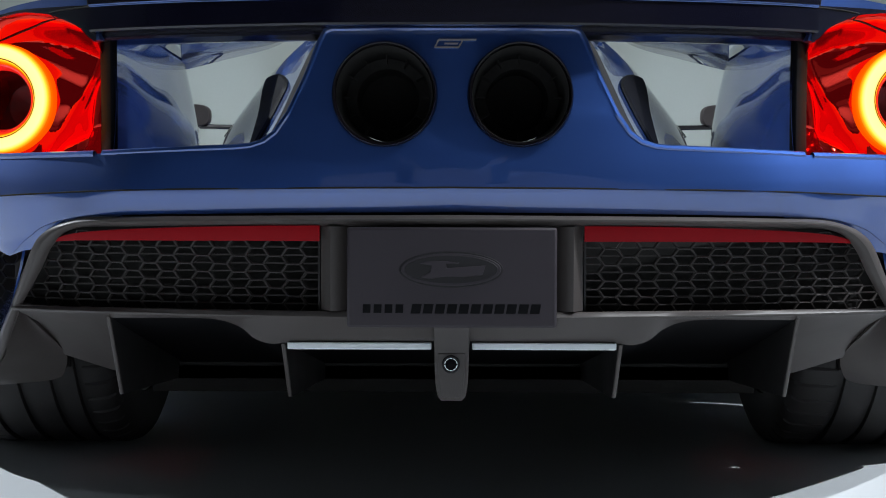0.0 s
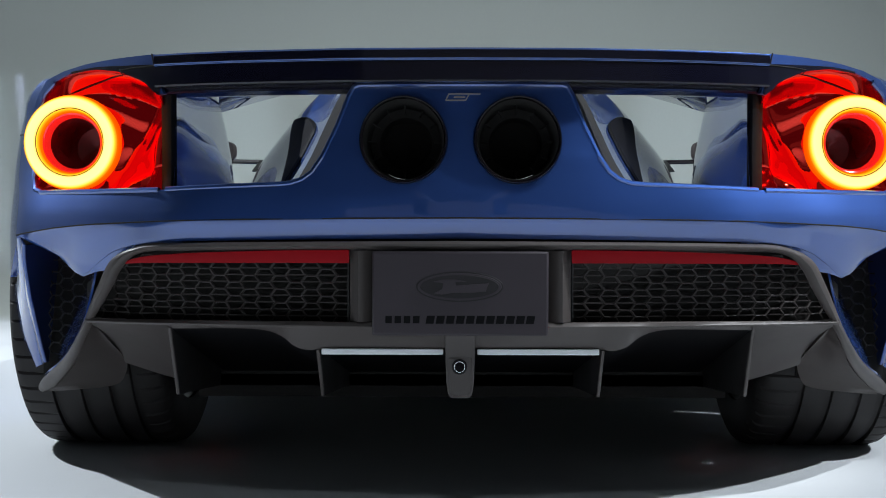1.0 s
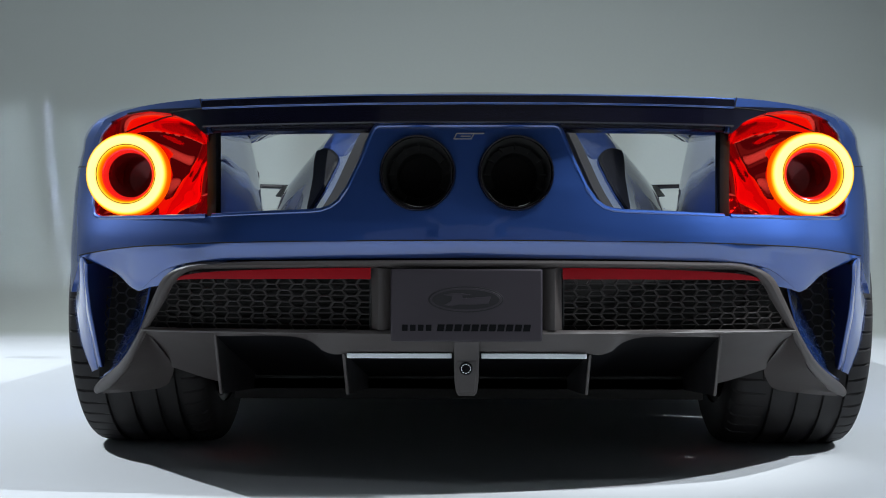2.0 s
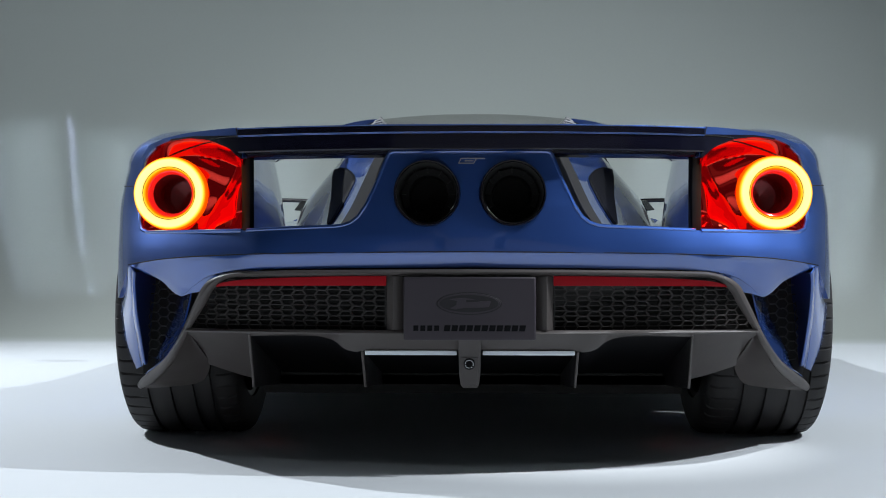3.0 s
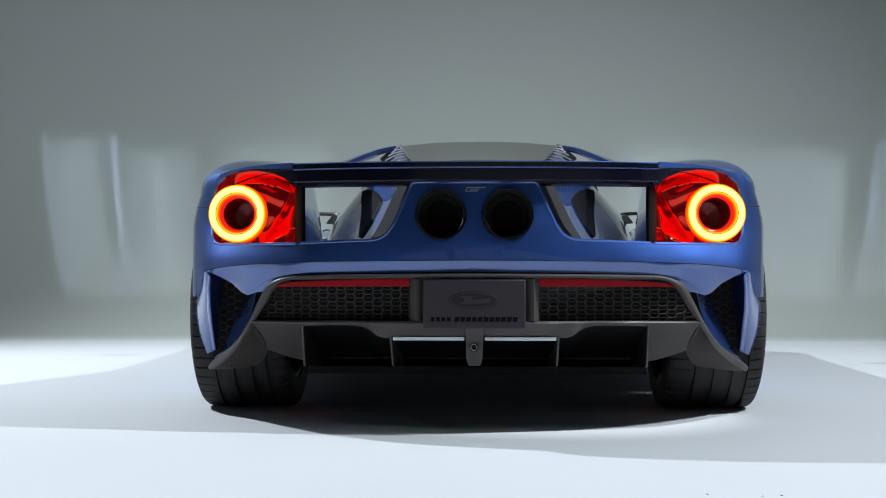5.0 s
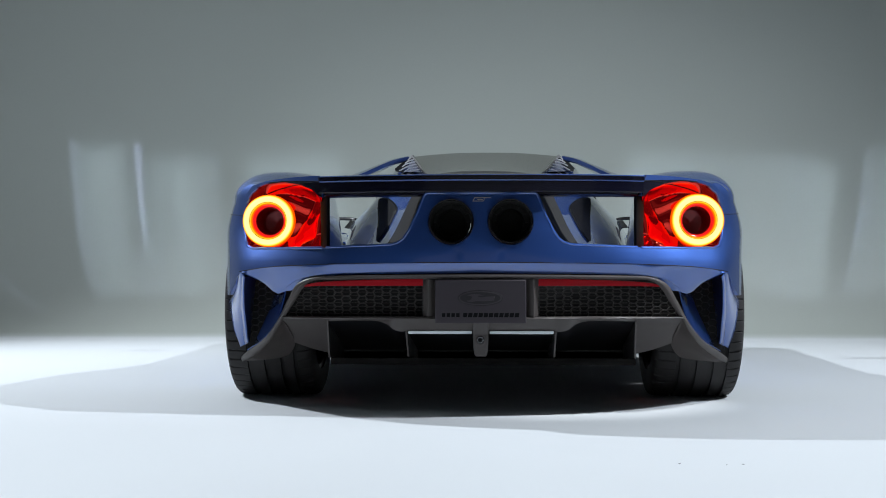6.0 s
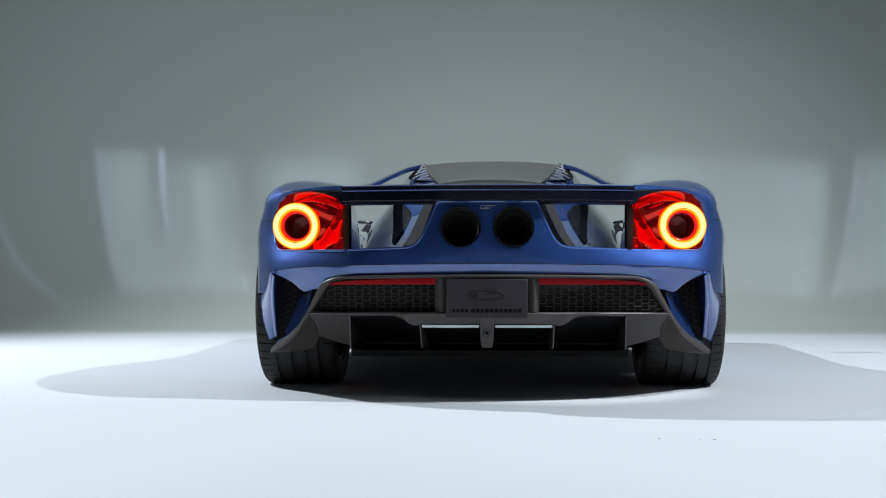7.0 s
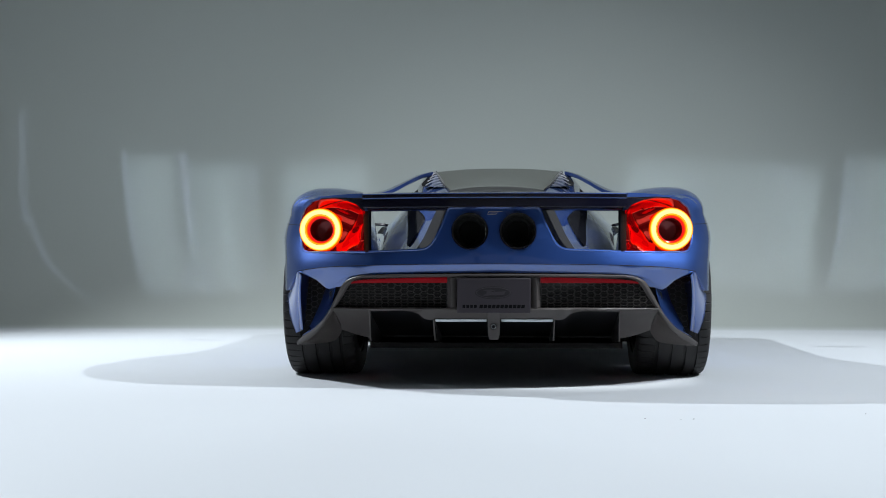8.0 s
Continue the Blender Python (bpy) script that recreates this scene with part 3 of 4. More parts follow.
pair("rear_reflector", ruled(red_a, red_b, 20, 2, (0, -0.001, 0)), REFLECTOR, car, "long tapered red reflector above the grille", solid=0.006, out=(0, -1, 0))
rec = bmesh.new()
box(rec, (-0.194, 0.045, 0.335), (0.194, 0.055, 0.472))
part("plate_recess", rec, BLACK, car, bevel=0.002)
cheek = [[(0.194, 0.034, 0.468), (0.178, 0.012, 0.4665), (0.168, 0.014, 0.466), (0.152, 0.03, 0.466)], [(0.194, 0.034, 0.342), (0.178, 0.012, 0.342), (0.168, 0.014, 0.342), (0.152, 0.03, 0.342)]]
pair("recess_cheek", grid(cheek), GREY, car, out=(0, -1, 0), sharp=60)
pl = bmesh.new()
box(pl, (-0.1525, -0.006, 0.3195), (0.1525, 0.004, 0.4655))
plate = part("mounting_plate", pl, PLATE, car, "dark plum-grey plate with an embossed oval and two bars", bevel=0.004)


def oval(rx, rz, cx, cz, y, d, n=48):
    return prism([(cx + rx * math.cos(2 * math.pi * i / n), y, cz + rz * math.sin(2 * math.pi * i / n)) for i in range(n)], (0, d, 0))


part("oval_rim", oval(0.0755, 0.0265, -0.001, 0.4045, -0.0072, 0.003), EMBOSS, plate, bevel=0.0008)
part("oval_field", oval(0.0725, 0.0237, -0.001, 0.4045, -0.0086, 0.003), PLATE, plate, bevel=0.0008)
part("oval_inset", oval(0.068, 0.0205, -0.001, 0.4045, -0.0092, 0.003), EMBOSS, plate, bevel=0.0008)
sweep = [(-0.045, 0.009), (-0.028, 0.0125), (-0.006, 0.0125), (0.012, 0.009), (-0.008, 0.0085), (-0.006, 0.002), (0.02, 0.004), (0.05, 0.006), (0.045, -0.008), (0.015, -0.0105), (-0.012, -0.010), (-0.03, -0.0135), (-0.044, -0.011), (-0.03, -0.004), (-0.028, 0.006)]
part("oval_mark", prism([(x - 0.001, -0.0104, 0.4045 + z) for x, z in sweep], (0, 0.003, 0)), PLATE, plate, bevel=0.0006)
x = -0.1295
for i in range(15):
    w, lean, thin = (0.0115, 0.0004, 0.0012) if i < 4 else (0.0140, 0.0026, 0.0)
    z0, z1 = 0.3405 + thin / 2, 0.3545 - thin / 2
    part("bar", prism([(x, -0.0068, z0), (x + w, -0.0068, z0), (x + w + lean, -0.0068, z1), (x + lean, -0.0068, z1)], (0, 0.0028, 0)), INK, plate, bevel=0.0006)
    x += w + (0.0044 if i < 4 else 0.0033) + (0.006 if i == 3 else 0)

# exhaust outlets in the middle of the tail
for side in (-1, 1):
    c = (PIPE_X * side, 0.0, PIPE_Z)
    pipe = part("exhaust_pipe", spun([(0.0772, 0.09), (0.0774, 0.032), (0.0768, 0.026), (0.0752, 0.023), (0.0735, 0.0235), (0.0722, 0.027), (0.0714, 0.033)], c, 72), GLOSS, car, "gloss black round exhaust outlet")
    part("exhaust_sleeve", spun([(0.0714, 0.033), (0.0700, 0.042), (0.0685, 0.055), (0.0670, 0.09), (0.064, 0.20)], c, 72), DARK, pipe)
    part("exhaust_bore", spun([(0.0645, 0.145), (0.049, 0.150), (0.047, 0.155), (0.046, 0.22), (0.0001, 0.23)], c, 48), DARK, pipe)
    for i in range(12):
        a = 2 * math.pi * i / 12
        v = bmesh.new()
        box(v, (-0.0007, 0.085, 0.052), (0.0007, 0.12, 0.0655))
        bmesh.ops.transform(v, matrix=Matrix.Translation(c) @ Matrix.Rotation(a, 4, "Y"), verts=v.verts)
        part("vane", v, DARK, pipe)

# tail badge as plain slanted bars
badge = [((-0.0245, -0.0005), (-0.0185, 0.0115), 0.0026), ((-0.019, 0.0112), (0.037, 0.0112), 0.0022), ((-0.0245, 0.0), (0.012, 0.0), 0.0022), ((-0.010, 0.0055), (0.010, 0.0055), 0.0022), ((0.011, 0.0), (0.017, 0.0105), 0.0024)]
bm_b = bmesh.new()
for (xa, za), (xb, zb), w in badge:
    d = Vector((xb - xa, 0, zb - za)).normalized()
    n = Vector((-d.z, 0, d.x)) * w / 2
    lean = Vector((0.45 * n.z, 0, 0))
    p = [Vector((xa, 0, za)) - n - lean, Vector((xb, 0, zb)) - n - lean, Vector((xb, 0, zb)) + n + lean, Vector((xa, 0, za)) + n + lean]
    q = [bm_b.verts.new((v.x - 0.002, skin(0.0, 0.735)[1] - 0.0035, v.z + 0.7315)) for v in p]
    r = [bm_b.verts.new((v.x - 0.002, skin(0.0, 0.735)[1] + 0.002, v.z + 0.7315)) for v in p]
    bm_b.faces.new(q)
    for i in range(4):
        bm_b.faces.new((q[i], r[i], r[(i + 1) % 4], q[(i + 1) % 4]))
bmesh.ops.recalc_face_normals(bm_b, faces=bm_b.faces)
part("tail_badge", bm_b, BADGE, car, "small bright metal badge above the exhaust outlets")


# tail lamps: surround coloured red for the ring's reflection, glowing ring, dark bore
def glow(name, stops, strength):
    """Light from a ring, its colour set by the distance from the ring's axis."""
    m = bpy.data.materials.new(name)
    m.use_nodes = True
    t = m.node_tree
    t.nodes.clear()
    co, xyz, ln, mr = (t.nodes.new(k) for k in ("ShaderNodeTexCoord", "ShaderNodeVectorMath", "ShaderNodeVectorMath", "ShaderNodeMapRange"))
    xyz.operation, ln.operation = "MULTIPLY", "LENGTH"
    xyz.inputs[1].default_value = (1, 0, 1)
    t.links.new(co.outputs["Object"], xyz.inputs[0])
    t.links.new(xyz.outputs[0], ln.inputs[0])
    t.links.new(ln.outputs["Value"], mr.inputs["Value"])
    mr.inputs["From Min"].default_value, mr.inputs["From Max"].default_value = stops[0][0], stops[-1][0]
    ramp = t.nodes.new("ShaderNodeValToRGB")
    t.links.new(mr.outputs[0], ramp.inputs["Fac"])
    e = ramp.color_ramp.elements
    span = stops[-1][0] - stops[0][0]
    for i, (r, c) in enumerate(stops):
        k = e[i] if i < 2 else e.new(1.0)
        k.position, k.color = (r - stops[0][0]) / span, (*c, 1)
    em, out = t.nodes.new("ShaderNodeEmission"), t.nodes.new("ShaderNodeOutputMaterial")
    em.inputs["Strength"].default_value = strength
    t.links.new(ramp.outputs[0], em.inputs["Color"])
    t.links.new(em.outputs[0], out.inputs["Surface"])
    return m


RING = glow("glowing_lamp_ring", [(0.056, (0.6, 0.01, 0.0)), (0.0615, (0.95, 0.14, 0.0)), (0.0655, (1.0, 0.60, 0.02)), (0.071, (1.0, 0.86, 0.30)), (0.084, (1.0, 0.88, 0.34)), (0.0890, (1.0, 0.60, 0.03)), (0.0925, (0.95, 0.12, 0.0)), (0.097, (0.6, 0.01, 0.0))], 1.45)


LENS_TOP = sorted(LENS_LOOP[:8])


def lens_place(u, z):
    """The lamp's inside, red for the ring's reflection: a hollow that falls back from the inner edge to the ring's
    plane.
    """
    x, y, zz = skin(u, z)
    low = min(1, max(0, (0.76 - z) / 0.185))
    a = min(1, max(0, (u - 0.556 - 0.010 * math.sin((z - 0.575) * 30)) / (0.050 + 0.075 * low)))
    a = a * a * (3 - 2 * a)
    c = min(1, max(0, (z - 0.572) / 0.055))
    c = 1 - (1 - c * c * (3 - 2 * c)) * min(1, max(0, (0.70 - u) / 0.06))
    wave = (0.008 * math.sin(z * 40 - u * 30 + 0.6) + 0.005 * math.sin(z * 62 + u * 52 + 1.0)) * a * (1 - a) * 4 * c
    wave += 0.0022 * math.sin(70 * (u * 0.45 + z * 0.9) + 2.4 * math.sin(u * 34 - z * 18)) * c * min(1, a * 2)
    deep = max(y + 0.006, (max(y + 0.008, 0.198) * (1 - a) + 0.322 * a) * c + max(y + 0.012, 0.235) * (1 - c)) + wave
    b = min(1, max(0, (curve_at(LENS_TOP, u) - z) / 0.04))
    b = b * b * (3 - 2 * b)
    return (x, (y * 0.6 + deep * 0.4 + 0.004) * (1 - b) + deep * b, zz)


def edge_of(loop, n):
    """The loop with n steps on every side."""
    res = []
    for (a, b), (c, d) in zip(loop, loop[1:] + loop[:1]):
        res += [(a + (c - a) * k / n, b + (d - b) * k / n) for k in range(n)]
    return res


for side in (-1, 1):
    lb = sheet([LENS_LOOP, arc(LAMP.x, LAMP.z, 0.070, 0, 360, 40)[:-1]], lens_place, 0.004)
    rim = edge_of(LENS_LOOP, 4)[:-3]
    bowl = grid([[skin(u, z) for u, z in rim], [tuple(np.array(skin(u, z)) * 0.5 + np.array(lens_place(u, z)) * 0.5) for u, z in rim], [lens_place(u, z) for u, z in rim]])
    if side < 0:
        f, g = flip(lb), flip(bowl)
        lb.free(), bowl.free()
        lb, bowl = f, g
    lamp = part("tail_lamp", lb, LAMP_RED, car, "glossy tail lamp surround, ring's red reflection in its colour, lit", out=(0, -1, 0))
    part("lamp_bowl", bowl, LAMP_RED, lamp, sharp=50)
    c = Vector((LAMP.x * side, LAMP.y, LAMP.z))
    ring = part("glow_ring", spun([(0.058, 0.020), (0.0595, 0.004), (0.064, -0.010), (0.071, -0.0175), (0.078, -0.020), (0.085, -0.0175), (0.091, -0.010), (0.0945, 0.004), (0.096, 0.05)], (0, 0, 0), 72), RING, lamp, "glowing yellow-orange ring")
    ring.location = c
    part("ring_groove", tube([c + Vector((0.0668 * math.cos(a), -0.0135, 0.0668 * math.sin(a))) for a in np.linspace(0, 2 * math.pi, 61)[:-1]], 0.0009, 6, closed=True), INNER, lamp)
    part("lamp_bore", spun([(0.0525, 0.014), (0.0505, 0.03), (0.048, 0.06), (0.046, 0.105), (0.0445, 0.11), (0.042, 0.18), (0.0001, 0.185)], c, 48), INNER, lamp)
    part("bore_ring", spun([(0.0605, 0.012), (0.0585, 0.004), (0.0555, 0.006), (0.0525, 0.014), (0.0505, 0.03)], c, 48), REDGLOW, lamp, "bright red inner ring")

pair("lamp_trim", ruled([(0.568, 0.206, 0.762), (0.566, 0.202, 0.66), (0.566, 0.200, 0.572)], [(0.536, 0.148, 0.757), (0.535, 0.147, 0.66), (0.535, 0.146, 0.572)], 8, 3, (0.002, -0.004, 0)), INK, car, "black pillar between the lamp and the side tunnel", solid=0.012, bevel=0.002, out=(0, -1, 0))

# brow between the wing and the lamp with shade painted as dark navy, the shut line across the lamp, and the gap at the
# wing's end
BROW_TOP = [(0.552, 0.806), (0.62, 0.809), (0.70, 0.8135), (0.765, 0.8125)]
brow = []
for u in np.linspace(0.552, 0.765, 16):
    lo, hi = (curve_at(LENS_TOP, u) if u > 0.557 else 0.7505) - 0.002, curve_at(BROW_TOP, u)
    brow.append([Vector(skin(u, lo + (hi - lo) * f)) - Vector((0, 0.0022, 0)) for f in np.linspace(0, 1, 6)])
pair("lamp_brow_shade", grid(brow), NAVY_SHADE, car, "glossy brow over the tail lamp, shade put into its colour", out=(0, -1, 0))
SHUT = [(0.556, 0.8045), (0.62, 0.803), (0.68, 0.797), (0.73, 0.787), (0.775, 0.772), (0.81, 0.755)]
pair("shut_line", tube([Vector(lens_place(*p) if p[1] < curve_at(LENS_TOP, p[0]) else skin(*p)) - Vector((0, 0.003, 0)) for p in [q[:2] for q in spline([(u, z, 0) for u, z in SHUT], 30)]], 0.0011, 6), DARK, car)
pair("wing_gap", tube([(0.5585, 0.1095, 0.802), (0.560, 0.1085, 0.812), (0.5625, 0.1095, 0.8225)], 0.0014, 6), DARK, car)

# wing and the beam under it
def wing_y(x):
    return curve_at([(0, 0.02), (0.2, 0.026), (0.4, 0.058), (0.5, 0.085), (0.565, 0.11), (0.66, 0.175)], abs(x))


def wing_rows(profile, x0, x1, n):
    return [[(x, wing_y(x) + d, z) for d, z in profile] for x in np.linspace(x0, x1, n)]


wing = [(0.17, 0.834), (0.13, 0.832), (0.08, 0.828), (0.02, 0.8225), (0.003, 0.8212), (0.0, 0.8195), (0.0, 0.8178), (0.0, 0.803), (0.0015, 0.801), (0.006, 0.8005), (0.10, 0.805), (0.16, 0.812)]
lip = [(0.15, 0.805), (0.05, 0.7995), (0.004, 0.7995), (0.002, 0.798), (0.001, 0.765), (0.004, 0.762), (0.04, 0.7615), (0.15, 0.788)]
part("wing_lip", grid(wing_rows(lip, -0.557, 0.557, 33), closed=True), NAVY_SHADE, car, "lower lip of the wing, its shade painted navy", sharp=30)
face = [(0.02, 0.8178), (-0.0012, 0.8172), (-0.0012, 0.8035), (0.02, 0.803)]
part("wing_face", grid(wing_rows(face, -0.5575, 0.5575, 33), closed=True), NAVY_SHADE, car, "trailing face of the wing, its shade painted navy", sharp=30)
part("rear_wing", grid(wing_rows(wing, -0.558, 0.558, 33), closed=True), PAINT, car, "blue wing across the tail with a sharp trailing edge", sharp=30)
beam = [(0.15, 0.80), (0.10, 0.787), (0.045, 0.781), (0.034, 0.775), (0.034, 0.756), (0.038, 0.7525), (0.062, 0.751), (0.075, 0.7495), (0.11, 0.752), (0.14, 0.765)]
part("wing_beam", grid(wing_rows(beam, -0.556, 0.556, 33), closed=True), NAVY_SHADE, car, "beam under the wing, coloured dark for shade")
for zz, back in ((0.8195, 0.0006), (0.8005, 0.0016)):
    part("wing_edge", tube([(x, wing_y(x) + back, zz) for x in np.linspace(-0.556, 0.556, 33)], 0.0013), PAINT, car)
ledge = [[(x, 0.058 + abs(x) * 0.05, 0.7585), (x, 0.064 + abs(x) * 0.05, 0.7615), (x, 0.10, 0.763)] for x in np.linspace(-0.188, 0.188, 12)]
part("panel_ledge", [grid([list(r) for r in zip(*ledge)])][0], PAINT, car, out=(0, 0, 1))

# rear haunches: loft from the shoulder of the skin over to the inner wall of the side tunnel
stations = [(0.90, 0.742, 0.8215, 0.63), (0.93, 0.742, 0.826, 0.63), (0.97, 0.745, 0.834, 0.63), (1.05, 0.752, 0.850, 0.63), (1.2, 0.76, 0.878, 0.635), (1.4, 0.76, 0.896, 0.65), (1.65, 0.75, 0.876, 0.70), (1.9, 0.72, 0.835, 0.77), (2.2, 0.66, 0.745, 0.86), (2.5, 0.63, 0.645, 0.92)]
rows = []
for u, zb, zt, xi in stations:
    sx, sy, sz = skin(u, zb)
    width = 0.08 if u < 0.95 else 0.15
    row = []
    for i in range(9):
        a = math.pi / 2 * i / 8
        row.append((sx - (width if u > 0.91 else 0.05) * (1 - math.cos(a) ** 0.8), sy, zb + (zt - zb) * math.sin(a) ** 0.8))
    x1 = row[-1][0]
    for i in range(1, 6):
        f = i / 5
        row.append((x1 + (xi - x1) * f, sy, zt - 0.022 * f * f))
    row.append((xi + 0.025, sy, zt - 0.04))
    row.append((xi + 0.035, sy, 0.68))
    row.append((xi + 0.035, sy, 0.56))
    rows.append(row)
# the first row runs along the painted cap over the lamp
def along(line, n):
    return [skin(curve_at([(k, p[0]) for k, p in enumerate(line)], f), curve_at([(k, p[1]) for k, p in enumerate(line)], f)) for f in np.linspace(0, len(line) - 1, n)]


rows[0][:9] = along([(0.90, 0.742), (0.875, 0.775), (0.843, 0.806), (0.79, 0.817)], 9)
rows[0][9:14] = along([(0.727, 0.8222), (0.68, 0.8239), (0.64, 0.8252), (0.60, 0.8257), (0.565, 0.826)], 5)
fine = list(zip(*[spline(list(col), 36) for col in zip(*rows)]))
pair("rear_haunch", grid([list(r) for r in fine]), PAINT, car, "blue rear wheel haunch", out=(1, 0, 1), solid=0.006)
wall_top = [(0.5335, 0.147, 0.768), (0.556, 0.30, 0.81), (0.592, 0.60, 0.845), (0.626, 0.95, 0.862), (0.668, 1.30, 0.868), (0.74, 1.65, 0.85)]
wall_low = [(0.5325, 0.146, 0.568), (0.537, 0.30, 0.566), (0.552, 0.60, 0.564), (0.576, 0.95, 0.562), (0.615, 1.30, 0.56), (0.70, 1.65, 0.56)]
pair("tunnel_wall", ruled(wall_top, wall_low, 36, 10, (-0.006, 0, 0)), PAINT, car, "dark blue inner wall of the side tunnel", out=(-1, 0, 0))
fl_a = [(0.22, 0.09, 0.573), (0.30, 0.085, 0.573), (0.42, 0.09, 0.571), (0.56, 0.13, 0.569)]
fl_b = [(0.22, 1.9, 0.55), (0.40, 1.9, 0.55), (0.60, 1.9, 0.55), (0.80, 1.9, 0.55)]
pair("tunnel_floor", ruled(fl_a, fl_b, 12, 8), PAINT, car, solid=0.008, out=(0, 0, 1))

# tapered fuselage between the tunnels: flank sections from the tail to the cabin
fus = [  # y, then x and z from the spine edge down to the tunnel floor
    (0.085, [(0.196, 0.752), (0.207, 0.72), (0.222, 0.68), (0.243, 0.632), (0.266, 0.598), (0.292, 0.572)]),
    (0.30, [(0.185, 0.815), (0.225, 0.77), (0.255, 0.70), (0.280, 0.64), (0.305, 0.60), (0.33, 0.568)]),
    (0.60, [(0.200, 0.842), (0.255, 0.815), (0.300, 0.74), (0.335, 0.67), (0.37, 0.61), (0.40, 0.566)]),
    (1.00, [(0.235, 0.885), (0.30, 0.865), (0.365, 0.80), (0.415, 0.72), (0.46, 0.64), (0.50, 0.562)]),
    (1.40, [(0.29, 0.95), (0.36, 0.925), (0.435, 0.86), (0.515, 0.765), (0.58, 0.67), (0.63, 0.558)]),
    (1.95, [(0.352, 1.046), (0.43, 1.00), (0.50, 0.87), (0.595, 0.78), (0.66, 0.70), (0.70, 0.555)]),
    (2.40, [(0.36, 1.05), (0.46, 1.00), (0.60, 0.83), (0.685, 0.735), (0.735, 0.66), (0.75, 0.555)]),
    (2.90, [(0.40, 0.97), (0.50, 0.90), (0.64, 0.77), (0.72, 0.69), (0.80, 0.645), (0.82, 0.555)]),
]
frows = [spline([(x, y, z) for x, z in sec], 15) for y, sec in fus]
fcols = [spline(list(col), 42) for col in zip(*frows)]
pair("fuselage_flank", grid([list(r) for r in zip(*fcols)]), PAINT, car, "blue tapering cabin flank inside the side tunnel", out=(1, 0, 0), solid=0.006)
# added dark sheet over the flank, painting in a dark reflection
mirrored_dark = [[p + Vector((0.004, 0, 0)) for p in col if p.y < 0.52] for col in fcols]
pair("flank_reflection_patch", grid([list(r) for r in zip(*mirrored_dark)]), DARK, car, "dark reflection laid over the flank just inside the tail panel", out=(1, 0, 0))
glass_e = [(0.352, 1.93, 1.046), (0.30, 1.45, 0.958), (0.235, 1.00, 0.887), (0.20, 0.60, 0.845), (0.185, 0.40, 0.828)]
spine = [(0.0, y + 0.01, z + 0.02) for _, y, z in glass_e]
gl = [[p.lerp(q, f) + Vector((0, 0, 0.006 * math.sin(math.pi * f))) for p, q in zip(spline(spine, 24), spline(glass_e, 24))] for f in np.linspace(0, 1, 7)]
part("engine_cover", whole(grid([r[12:] for r in gl])), BLACK, car, "black engine cover behind the glass", out=(0, -1, 1))
part("rear_glass", whole(grid([r[:13] for r in gl])), GLASS, car, "dark tinted rear engine glass", out=(0, -1, 1))

bar = bmesh.new()
box(bar, (-0.262, 1.155, 0.896), (0.262, 1.19, 0.909))
part("glass_bar", bar, BLACK, car, bevel=0.002)
pair("glass_edge", tube([Vector(p) + Vector((0, 0, 0.004)) for p in spline(glass_e, 24)[:13]], 0.004, 6), BLACK, car)
# black outlet on each flank
def flank_x(y, z):
    """Half width of the flank at a place along it and a height."""
    sec = []
    for col in fcols:
        k = min(range(1, len(col)), key=lambda i: 0 if (col[i - 1][1] - y) * (col[i][1] - y) <= 0 else 1)
        p, q = Vector(col[k - 1]), Vector(col[k])
        r = p.lerp(q, (y - p.y) / (q.y - p.y))
        sec.append((r.z, r.x))
    return curve_at(sorted(sec), z)


LEAF = [(1.300, 0.810, 0.0), (1.170, 0.805, 0.0), (0.970, 0.780, 0.0), (0.750, 0.742, 0.0), (0.720, 0.703, 0.0), (0.720, 0.646, 0.0), (0.770, 0.607, 0.0), (0.920, 0.659, 0.0), (1.030, 0.706, 0.0), (1.180, 0.765, 0.0)]
LEAF_MID = (sum(p[0] for p in LEAF) / len(LEAF), sum(p[1] for p in LEAF) / len(LEAF))
leaf = [(p[0], p[1]) for p in spline(LEAF + LEAF[:1], 36)[:-1]]
lf = bmesh.new()
ring = [[lf.verts.new((flank_x(cy + (y - cy) * k, cz + (z - cz) * k) + lift, cy + (y - cy) * k, cz + (z - cz) * k)) for y, z in leaf] for cy, cz in (LEAF_MID,) for k, lift in ((1.0, 0.002), (0.97, 0.008), (0.90, 0.008), (0.6, 0.008), (0.25, 0.008))]
for a, b in zip(ring, ring[1:]):
    for k in range(len(leaf)):
        lf.faces.new((a[k], a[(k + 1) % len(leaf)], b[(k + 1) % len(leaf)], b[k]))
lf.faces.new(ring[-1])
outlets = pair("flank_outlet", lf, INK, car, "black leaf-shaped outlet", out=(1, -0.5, 0))

